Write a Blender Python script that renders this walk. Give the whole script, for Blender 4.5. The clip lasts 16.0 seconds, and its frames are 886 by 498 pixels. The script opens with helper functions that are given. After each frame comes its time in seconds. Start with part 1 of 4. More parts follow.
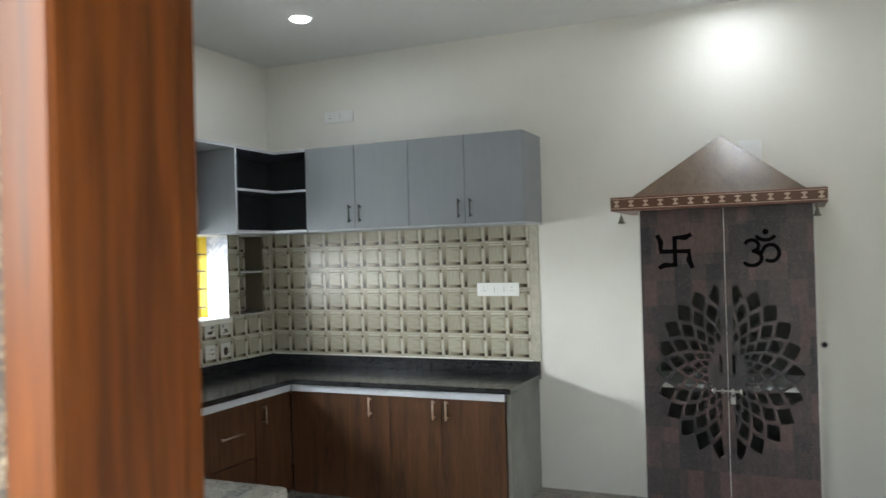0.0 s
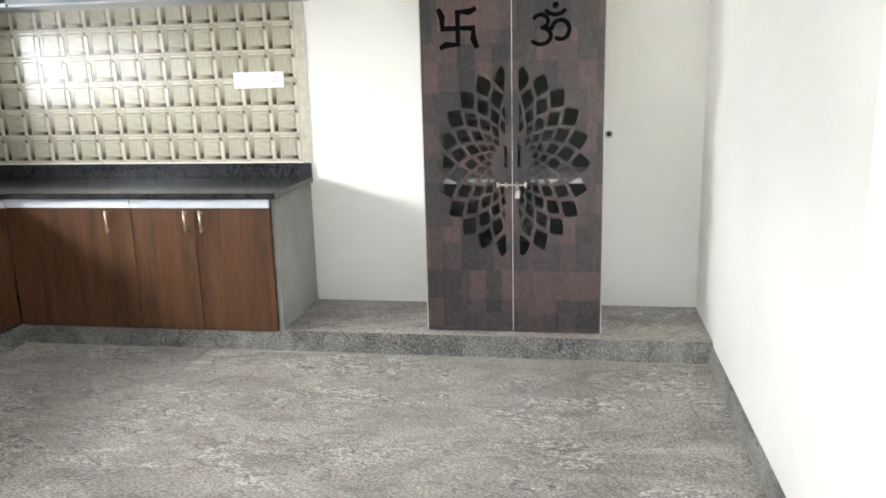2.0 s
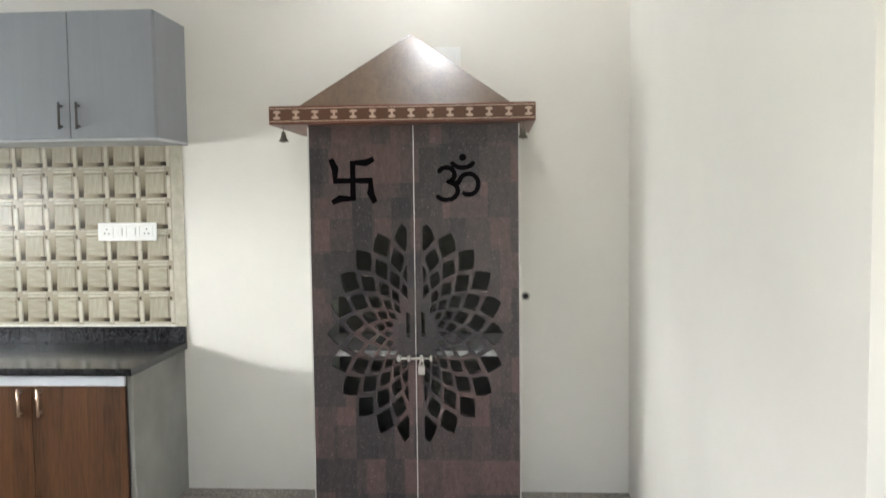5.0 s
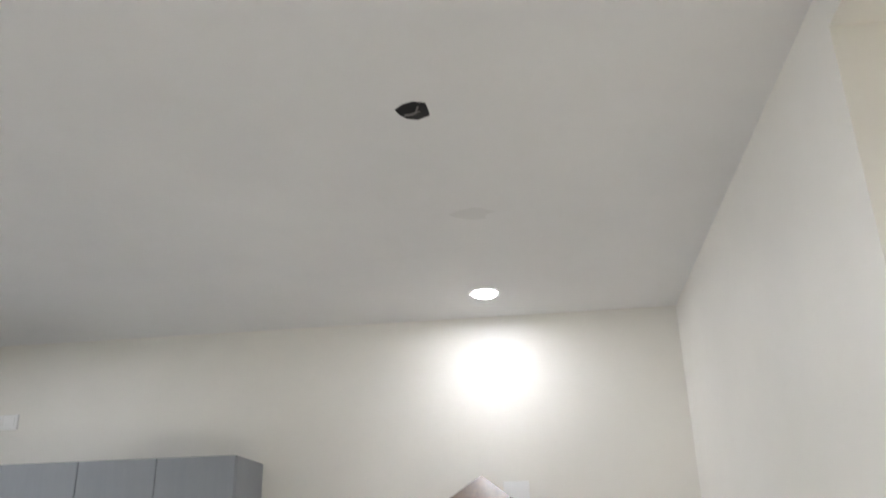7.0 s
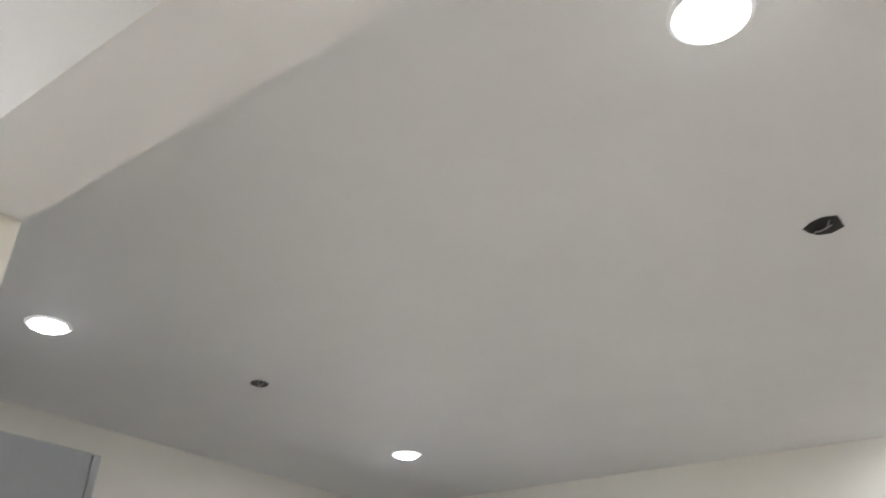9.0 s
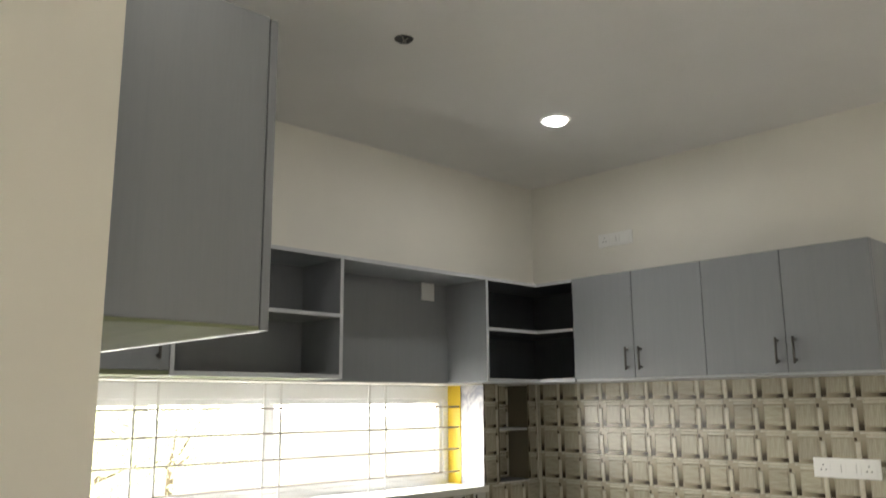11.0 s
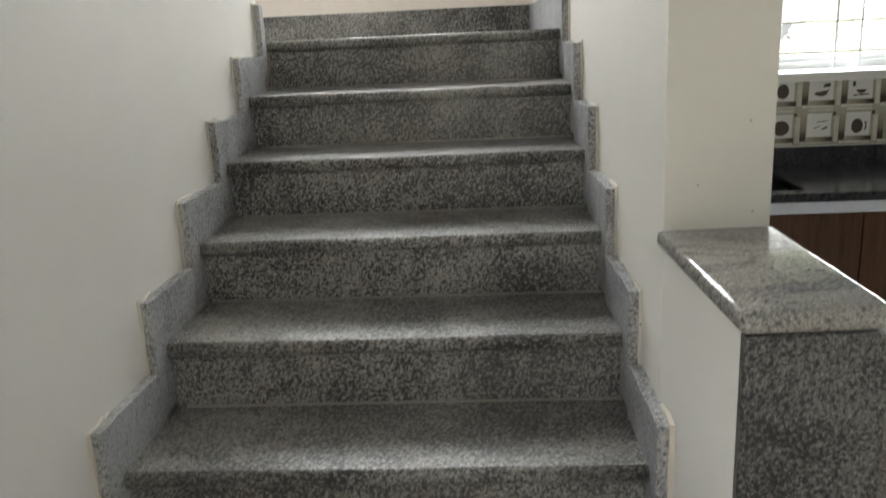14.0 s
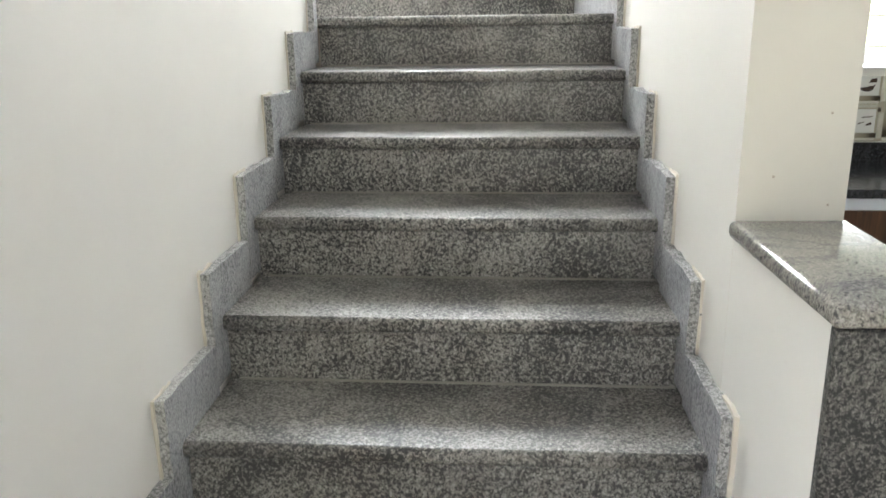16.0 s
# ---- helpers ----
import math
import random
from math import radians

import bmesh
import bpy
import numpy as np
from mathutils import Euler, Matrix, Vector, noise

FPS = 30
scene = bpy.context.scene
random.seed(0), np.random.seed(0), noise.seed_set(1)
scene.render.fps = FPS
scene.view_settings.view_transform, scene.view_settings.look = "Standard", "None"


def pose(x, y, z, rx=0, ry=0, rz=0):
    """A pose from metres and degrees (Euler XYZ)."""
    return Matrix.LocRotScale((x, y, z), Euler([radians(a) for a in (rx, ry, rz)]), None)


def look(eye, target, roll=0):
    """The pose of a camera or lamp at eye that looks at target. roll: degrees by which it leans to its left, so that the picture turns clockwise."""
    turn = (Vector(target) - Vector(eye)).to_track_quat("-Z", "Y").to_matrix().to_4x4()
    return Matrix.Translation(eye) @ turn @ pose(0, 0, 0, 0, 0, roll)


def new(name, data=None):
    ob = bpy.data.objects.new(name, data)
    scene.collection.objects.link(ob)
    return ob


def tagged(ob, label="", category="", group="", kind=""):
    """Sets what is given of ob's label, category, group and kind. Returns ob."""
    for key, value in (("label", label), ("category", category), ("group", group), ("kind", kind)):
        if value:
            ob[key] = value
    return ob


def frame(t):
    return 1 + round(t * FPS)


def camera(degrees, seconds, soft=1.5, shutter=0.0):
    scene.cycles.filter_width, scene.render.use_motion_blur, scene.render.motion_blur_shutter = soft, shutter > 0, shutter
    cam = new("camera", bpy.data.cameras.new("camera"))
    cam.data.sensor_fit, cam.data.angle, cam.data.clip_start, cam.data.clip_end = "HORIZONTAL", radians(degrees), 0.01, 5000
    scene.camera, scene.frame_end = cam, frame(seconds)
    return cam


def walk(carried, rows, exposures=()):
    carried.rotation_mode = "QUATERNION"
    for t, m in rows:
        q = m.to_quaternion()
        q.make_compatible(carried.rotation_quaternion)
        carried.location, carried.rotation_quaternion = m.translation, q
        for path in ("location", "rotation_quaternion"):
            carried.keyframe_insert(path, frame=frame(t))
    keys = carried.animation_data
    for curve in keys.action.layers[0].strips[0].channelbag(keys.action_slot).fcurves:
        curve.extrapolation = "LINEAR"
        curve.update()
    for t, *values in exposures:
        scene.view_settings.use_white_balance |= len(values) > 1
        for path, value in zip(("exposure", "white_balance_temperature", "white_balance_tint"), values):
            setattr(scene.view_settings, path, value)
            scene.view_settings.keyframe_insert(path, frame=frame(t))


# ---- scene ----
cam = camera(57.9, 16.0, shutter=0.3)
PATH = [
    (0, (3.853, -5.284, 1.728), (3.043, -3.455, 1.744), -1.5),
    (0.5, (3.917, -5.143, 1.709), (3.213, -3.272, 1.665), -0.5),
    (1, (3.949, -5.008, 1.639), (3.358, -3.109, 1.427), -0.7),
    (1.5, (3.844, -4.821, 1.574), (3.386, -2.903, 1.244), -0.8),
    (2, (3.788, -4.652, 1.536), (3.468, -2.729, 1.09), -1.5),
    (2.5, (3.789, -4.439, 1.488), (3.514, -2.526, 0.973), -1.6),
    (3, (3.856, -4.12, 1.487), (3.597, -2.204, 0.974), -0.7),
    (3.2, (3.878, -4.068, 1.504), (3.642, -2.143, 1.017), -0.4),
    (5.3, (3.825, -4.048, 1.672), (3.699, -2.052, 1.668), -0.6),
    (5.5, (3.829, -4.055, 1.702), (3.691, -2.062, 1.799), -0.6),
    (6, (3.846, -4.072, 1.765), (3.696, -2.116, 2.155), -1.3),
    (6.5, (3.797, -4.18, 1.969), (3.661, -2.265, 2.527), -2.0),
    (7, (3.797, -4.227, 2.003), (3.56, -2.381, 2.735), -1.4),
    (7.5, (3.761, -4.366, 1.989), (3.438, -2.619, 2.908), -1.9),
    (8, (3.784, -4.326, 2.03), (3.277, -2.715, 3.102), -1.1),
    (8.5, (3.791, -4.309, 2.122), (2.961, -2.832, 3.184), -0.0),
    (10.8, (3.505, -4.218, 1.827), (2.098, -2.874, 2.289), -0.3),
    (11, (3.471, -4.19, 1.8), (2.056, -2.83, 2.18), -0.4),
    (11.5, (3.445, -4.136, 1.759), (1.925, -2.858, 1.991), 0.4),
    (12, (3.441, -4.01, 1.736), (1.756, -2.946, 1.897), 0.3),
    (12.5, (3.453, -3.965, 1.676), (1.542, -3.38, 1.73), -0.8),
    (13, (3.47, -4.092, 1.618), (1.481, -3.913, 1.518), -2.4),
    (13.5, (3.625, -4.202, 1.6), (1.649, -4.242, 1.294), -2.8),
    (14, (3.678, -4.228, 1.536), (1.748, -4.35, 1.024), -2.7),
    (14.5, (3.699, -4.258, 1.498), (1.813, -4.406, 0.85), -3.1),
    (15, (3.681, -4.28, 1.495), (1.805, -4.438, 0.818), -3.0),
    (15.5, (3.684, -4.31, 1.511), (1.795, -4.462, 0.872), -1.9),
    (16, (3.682, -4.32, 1.535), (1.766, -4.476, 0.983), -0.8),
]
EXPOSURES = [
    (0, 1.42, 6200, 6), (0.5, 2.16, 6000, 4), (1, 2.0, 6000, 6), (1.5, 2.18, 6150, 8), (2.5, 2.56, 6300, 11), (3.2, 2.51, 6300, 11),
    (5.5, 1.85, 6500, 10), (6, 1.73, 6476, 10), (7, 1.66, 6350, 14), (8.6, 1.65, 6400, 15), (10.8, 1.17, 7200, 10), (11, 1.17, 7200, 10),
    (12, 0.42, 6200, 13), (12.5, -0.1, 5850, 15), (13, -0.35, 5700, 14), (13.5, 0.57, 5900, 12), (14, 1.17, 6500, 10), (14.5, 1.93, 6525, 10),
    (15, 2.36, 6300, 10), (16, 2.0, 6350, 10)]
walk(cam, [(t, look(eye, target, roll)) for t, eye, target, roll in PATH], EXPOSURES)

# ---- world, sun, large lights ----
world = bpy.data.worlds.new("world")
scene.world = world
world.use_nodes = True
wn = world.node_tree
sky = wn.nodes.new("ShaderNodeTexSky")
sky.sky_type, sky.sun_disc = "NISHITA", False
sky.sun_elevation, sky.sun_rotation = radians(67), radians(141)
sky.air_density, sky.dust_density = 1.0, 3.0
wn.nodes["Background"].inputs["Strength"].default_value = 0.15
wn.links.new(sky.outputs[0], wn.nodes["Background"].inputs["Color"])

sun = new("sun", bpy.data.lights.new("sun", "SUN"))
sun.data.energy, sun.data.angle, sun.data.color = 5.0, radians(4), (1.0, 0.98, 0.95)
sun.matrix_world = look((0, 0, 30), (0 - 8, 10, 0))


def area_light(name, eye, target, sx, sy, watts, color=(1, 1, 1), spread=180):
    ob = new(name, bpy.data.lights.new(name, "AREA"))
    ob.data.shape, ob.data.size, ob.data.size_y = "RECTANGLE", sx, sy
    ob.data.energy, ob.data.color = watts, color
    ob.data.spread = radians(spread)
    ob.matrix_world = look(eye, target)
    return ob


KITCHEN_DAY, STAIR_DAY, DOOR_DAY, LAMP = 11.0, 12.5, 46.0, 1.7
# sky light in the window openings, and the open yard before the entrance
area_light("daylight_kitchen_window", (-0.255, -1.87, 1.61), (2.5, -1.87, 1.0), 2.55, 0.5, KITCHEN_DAY, (0.95, 0.98, 1.0), 140)
for wy in (-4.375, -5.15):
    area_light("daylight_stair_window", (-0.125, wy, 2.66), (2.0, wy, 2.3), 0.34, 1.0, STAIR_DAY, (0.95, 0.98, 1.0))
area_light("daylight_entrance", (2.55, -7.2, 1.9), (4.1, -3.9, 1.1), 2.2, 2.2, DOOR_DAY, (0.97, 0.98, 1.0))

# ---- materials ----


def mat(name, color=(0.8, 0.8, 0.8), rough=0.5, metal=0.0, spec=0.5):
    m = bpy.data.materials.new(name)
    m.use_nodes = True
    b = m.node_tree.nodes["Principled BSDF"]
    b.inputs["Base Color"].default_value = (*color, 1)
    b.inputs["Roughness"].default_value = rough
    b.inputs["Metallic"].default_value = metal
    b.inputs["Specular IOR Level"].default_value = spec
    return m


class Nodes:
    """Short hand for wiring one material."""

    def __init__(self, m):
        self.t, self.b = m.node_tree, m.node_tree.nodes["Principled BSDF"]
        self.coord = self.add("ShaderNodeTexCoord").outputs["Object"]

    def add(self, kind, **inputs):
        n = self.t.nodes.new(kind)
        for k, v in inputs.items():
            self.put(n.inputs[k.replace("_", " ")], v)
        return n

    def put(self, socket, v):
        if isinstance(v, bpy.types.NodeSocket):
            self.t.links.new(v, socket)
        else:
            socket.default_value = v

    def scaled(self, sx, sy, sz, rx=0, ry=0, rz=0):
        n = self.add("ShaderNodeMapping", Vector=self.coord)
        n.inputs["Scale"].default_value = (sx, sy, sz)
        n.inputs["Rotation"].default_value = (radians(rx), radians(ry), radians(rz))
        return n.outputs[0]

    def noise(self, scale, detail=4, rough=0.55, vec=None, distortion=0.0):
        n = self.add("ShaderNodeTexNoise", Vector=vec or self.coord, Scale=scale, Detail=detail, Roughness=rough, Distortion=distortion)
        return n.outputs["Fac"]

    def voronoi(self, scale, vec=None, out="Color", rand=1.0):
        n = self.add("ShaderNodeTexVoronoi", Vector=vec or self.coord, Scale=scale, Randomness=rand)
        return n.outputs[out]

    def ramp(self, fac, *stops):
        n = self.add("ShaderNodeValToRGB", Fac=fac)
        while len(n.color_ramp.elements) < len(stops):
            n.color_ramp.elements.new(0.5)
        for e, (p, c) in zip(n.color_ramp.elements, stops):
            e.position, e.color = p, (*(c if isinstance(c, tuple) else (c, c, c)), 1)
        return n.outputs["Color"]

    def mix(self, fac, a, b, how="MIX"):
        n = self.add("ShaderNodeMix")
        n.data_type, n.blend_type = "RGBA", how
        self.put(n.inputs["Factor"], fac)
        for s, v in (("A", a), ("B", b)):
            sock = [i for i in n.inputs if i.name == s and i.type == "RGBA"][0]
            self.put(sock, (*v, 1) if isinstance(v, tuple) and len(v) == 3 else v)
        return [o for o in n.outputs if o.type == "RGBA"][0]

    def bump(self, height, strength=0.2, dist=0.002):
        n = self.add("ShaderNodeBump", Height=height, Strength=strength, Distance=dist)
        self.t.links.new(n.outputs[0], self.b.inputs["Normal"])

    def color(self, v):
        self.put(self.b.inputs["Base Color"], v)

    def rough(self, v):
        self.put(self.b.inputs["Roughness"], v)

    def random(self):
        return self.add("ShaderNodeObjectInfo").outputs["Random"]


def paint(name, color, rough=0.6, mottled=0.03):
    m = mat(name, color, rough)
    n = Nodes(m)
    dark = tuple(c * (1 - mottled * 2) for c in color)
    n.color(n.mix(n.ramp(n.noise(1.3, 5), (0.35, 0.0), (0.7, 1.0)), dark, color))
    n.bump(n.noise(60, 3), 0.06, 0.002)
    return m


WALL = paint("wall_paint", (0.80, 0.78, 0.725), 0.55)
WALL_STAIR = paint("stair_wall_paint", (0.80, 0.78, 0.745), 0.6)
WALL_WEST = paint("outer_wall_paint", (0.76, 0.695, 0.62), 0.6)
CEIL = paint("ceiling_paint", (0.79, 0.785, 0.775), 0.8)
CREAM = paint("cream_paint", (0.79, 0.76, 0.675), 0.5, 0.03)
FILLER = paint("cream_filler", (0.78, 0.725, 0.62), 0.8, 0.12)
WHITE = paint("white_enamel", (0.85, 0.85, 0.84), 0.35, 0.01)


def granite(name, dark, mid, light, fleck=110.0, rough=0.28, cover=0.0, polish=True, blotch=9.0, vein=0.8):
    """Speckled granite: a pale crystalline ground, wormy black flecks that gather in clouds, and a few dark drifting veins."""
    m = mat(name, mid, rough)
    n = Nodes(m)

    def plus(a, b, k):
        q = n.add("ShaderNodeMath")
        q.operation = "MULTIPLY_ADD"
        n.put(q.inputs[0], b)
        q.inputs[1].default_value = k
        n.put(q.inputs[2], a)
        return q.outputs[0]

    lean = n.scaled(1.0, 0.72, 0.72, 20, 30, 25)
    tone = n.noise(fleck * 1.7, 3, 0.7, lean)
    base = n.ramp(tone, (0.34, tuple(0.55 * c for c in mid)), (0.48, mid), (0.64, light))
    spot = n.noise(fleck, 5, 0.68, lean, 0.5)
    total = plus(plus(spot, n.noise(blotch, 4, 0.6, lean, 0.7), 0.30), n.noise(blotch * 0.2, 3, 0.5), 0.16)
    lo = 0.755 - cover
    base = n.mix(n.ramp(total, (lo - 0.10, 0.0), (lo + 0.01, 0.6)), base, tuple(0.5 * c for c in mid))
    base = n.mix(n.ramp(total, (lo - 0.01, 0.0), (lo + 0.068, 0.94)), base, dark)
    drift = n.noise(2.6, 6, 0.62, n.scaled(1.0, 1.0, 0.45, 0, 18, 30), 1.3)
    band = n.ramp(drift, (0.462, 0.0), (0.488, vein), (0.502, vein), (0.520, 0.0))
    base = n.mix(n.mix(1.0, band, n.ramp(spot, (0.40, 0.15), (0.56, 1.0)), "MULTIPLY"), base, tuple(1.4 * c for c in dark))
    n.color(n.mix(n.ramp(n.noise(1.3, 4), (0.40, 0.0), (0.72, 0.22)), base, tuple(0.5 * (p + q) for p, q in zip(mid, light))))
    n.rough(n.ramp(n.noise(60, 4), (0.3, rough * 0.92), (0.75, rough * 1.12)))
    if not polish:
        n.bump(n.noise(140, 3), 0.25, 0.002)
    return m


GRANITE = granite("grey_granite", (0.016, 0.016, 0.017), (0.30, 0.286, 0.257), (0.54, 0.525, 0.49), 200, 0.42, 0.04, vein=0.3)
GRANITE_POLISH = granite("polished_granite", (0.06, 0.06, 0.062), (0.30, 0.285, 0.25), (0.43, 0.41, 0.37), 240, 0.08, -0.03)
# the grey granite again, darkened for the shade on the half wall's end
GRANITE_SHADED = granite("shaded_grey_granite", (0.010, 0.010, 0.011), (0.14, 0.135, 0.122), (0.30, 0.29, 0.268), 260, 0.4, 0.04, vein=0.1)
GRANITE_BLACK = granite("black_granite", (0.006, 0.006, 0.007), (0.020, 0.020, 0.022), (0.07, 0.07, 0.076), 120, 0.17)
GRANITE_SKIRT = granite("pale_grey_granite", (0.10, 0.10, 0.11), (0.36, 0.365, 0.375), (0.50, 0.505, 0.515), 160, 0.5, -0.03, vein=0.4)
GRANITE_EDGE = granite("sawn_granite_edge", (0.10, 0.10, 0.10), (0.42, 0.415, 0.40), (0.62, 0.615, 0.60), 200, 0.8, -0.01, False)
GROUT = paint("pale_grout", (0.42, 0.40, 0.35), 0.8, 0.2)


def floor_material():
    """Unpolished granite with drifting bands, pale crystals, dark veins and building dust."""
    m = mat("rough_granite_floor", (0.2, 0.2, 0.18), 0.5)
    n = Nodes(m)
    v = n.scaled(1.0, 1.7, 1, 0, 0, 30)
    swirl = n.noise(1.0, 7, 0.66, v, 2.2)
    clumps = n.noise(7.0, 6, 0.7, v, 1.2)
    rift = n.noise(1.5, 7, 0.62, v, 1.4)
    grain = n.noise(75, 4, 0.7, n.scaled(1.0, 1.5, 1, 0, 0, 30))
    tone = n.add("ShaderNodeSeparateColor", Color=n.voronoi(140)).outputs["Red"]
    c = n.ramp(swirl, (0.34, (0.205, 0.182, 0.159)), (0.47, (0.276, 0.245, 0.214)), (0.62, (0.355, 0.318, 0.28)))
    c = n.mix(n.ramp(clumps, (0.57, 0.0), (0.68, 0.4)), c, (0.50, 0.465, 0.42))
    c = n.mix(n.ramp(clumps, (0.28, 0.45), (0.38, 0.0)), c, (0.10, 0.096, 0.088))
    where = n.ramp(n.noise(1.9, 4, 0.6, v, 1.0), (0.50, 0.0), (0.60, 1.0))
    c = n.mix(n.mix(1.0, n.ramp(n.noise(22, 6, 0.72, v, 0.8), (0.48, 0.0), (0.58, 0.7)), where, "MULTIPLY"), c, (0.62, 0.595, 0.545))
    c = n.mix(n.mix(1.0, n.ramp(n.noise(24, 5, 0.7, v, 0.6), (0.38, 1.0), (0.46, 0.0)), where, "MULTIPLY"), c, (0.06, 0.058, 0.054))
    c = n.mix(n.ramp(rift, (0.486, 0.0), (0.495, 0.6), (0.505, 0.6), (0.514, 0.0)), c, (0.085, 0.081, 0.073))
    c = n.mix(0.7, c, n.ramp(grain, (0.36, 0.05), (0.64, 0.92)), "OVERLAY")
    c = n.mix(n.ramp(tone, (0.82, 0.0), (0.92, 0.5)), c, (0.08, 0.08, 0.078))
    c = n.mix(n.ramp(n.noise(0.8, 4), (0.48, 0.0), (0.75, 0.25)), c, (0.49, 0.465, 0.43))
    n.color(c)
    n.rough(n.ramp(n.noise(9, 4), (0.3, 0.38), (0.7, 0.6)))
    n.bump(n.mix(0.5, grain, clumps), 0.5, 0.004)
    return m


FLOOR = floor_material()


def wood(name, dark, light, axis="z", scale=1.0, rough=0.35, rings=14.0):
    m = mat(name, light, rough)
    n = Nodes(m)
    st = {"x": (0.6, 9, 9), "y": (9, 0.6, 9), "z": (9, 9, 0.6)}[axis]
    v = n.scaled(*(s * scale for s in st))
    g = n.noise(1.6, 7, 0.62, v, 0.8)
    fine = n.noise(rings, 4, 0.6, v)
    c = n.ramp(g, (0.3, dark), (0.5, tuple((a + b) / 2 for a, b in zip(dark, light))), (0.72, light))
    c = n.mix(0.35, c, n.ramp(fine, (0.35, dark), (0.65, light)))
    n.color(c)
    n.rough(n.ramp(fine, (0.3, rough * 0.85), (0.7, rough * 1.3)))
    n.bump(fine, 0.08, 0.001)
    return m


WALNUT = wood("walnut_laminate", (0.022, 0.0085, 0.004), (0.145, 0.062, 0.025), "z", 1.0, 0.38)
TEAK = wood("polished_teak", (0.014, 0.003, 0.0006), (0.185, 0.050, 0.0045), "z", 0.45, 0.33)
TEAK.node_tree.nodes["Principled BSDF"].inputs["Specular IOR Level"].default_value = 0.15
GABLE = wood("gable_laminate", (0.085, 0.05, 0.028), (0.19, 0.12, 0.07), "z", 0.7, 0.33)
GABLE.node_tree.nodes["Principled BSDF"].inputs["Specular IOR Level"].default_value = 1.0
GREY_LAM = wood("grey_laminate", (0.220, 0.233, 0.252), (0.245, 0.258, 0.277), "z", 1.6, 0.35)
GREY_DARK = wood("dark_grey_laminate", (0.06, 0.068, 0.078), (0.078, 0.087, 0.098), "z", 1.6, 0.42)
GREY_EDGE = paint("light_grey_edging", (0.52, 0.54, 0.57), 0.35, 0.02)
PLY_UNDER = wood("pale_underside", (0.19, 0.215, 0.125), (0.26, 0.28, 0.175), "x", 1.0, 0.75)
PLY_UNDER.node_tree.nodes["Principled BSDF"].inputs["Specular IOR Level"].default_value = 0.1
PROFILE = mat("aluminium_profile", (0.68, 0.72, 0.78), 0.35, 0.1)
STEEL = mat("brushed_steel", (0.55, 0.53, 0.50), 0.3, 1.0)
BRONZE = mat("bronze_handle", (0.62, 0.50, 0.40), 0.28, 1.0)
GUNMETAL = mat("gunmetal_handle", (0.12, 0.115, 0.11), 0.35, 0.9)
BLACK = mat("hole_shade_and_pipe_black", (0.012, 0.012, 0.012), 0.6)
UPVC = mat("white_upvc", (0.82, 0.83, 0.84), 0.3)
PLASTIC = mat("white_plastic", (0.83, 0.83, 0.82), 0.3)
PLASTIC_GREY = mat("switch_gap", (0.25, 0.25, 0.25), 0.5)
YELLOW = paint("yellow_reveal", (0.75, 0.52, 0.04), 0.5)
BAR = mat("painted_grille_bar", (0.30, 0.28, 0.26), 0.45, 0.3)
BAR_WHITE = mat("white_grille_bar", (0.72, 0.72, 0.72), 0.45)
CEMENT = paint("bare_cement", (0.34, 0.335, 0.31), 0.85, 0.25)
STONE = granite("brown_speckled_stone", (0.03, 0.022, 0.015), (0.17, 0.125, 0.075), (0.3, 0.24, 0.16), 120, 0.7, 0.02, False)
SINKM = mat("black_sink", (0.012, 0.012, 0.013), 0.35)


def film_material():
    m = mat("marbled_reveal", (0.7, 0.7, 0.72), 0.4)
    n = Nodes(m)
    n.color(n.ramp(n.noise(6, 6, 0.7, distortion=2), (0.4, (0.30, 0.31, 0.37)), (0.6, (0.60, 0.60, 0.61))))
    return m


FILM = film_material()

GLASS = bpy.data.materials.new("window_glass")
GLASS.use_nodes = True
gb = GLASS.node_tree.nodes["Principled BSDF"]
gb.inputs["Transmission Weight"].default_value, gb.inputs["Roughness"].default_value, gb.inputs["IOR"].default_value = 1.0, 0.0, 1.02

LAMP_ON = bpy.data.materials.new("lit_diffuser")
LAMP_ON.use_nodes = True
lb = LAMP_ON.node_tree.nodes["Principled BSDF"]
lb.inputs["Emission Color"].default_value, lb.inputs["Emission Strength"].default_value = (0.93, 0.97, 1.0, 1), 12.0


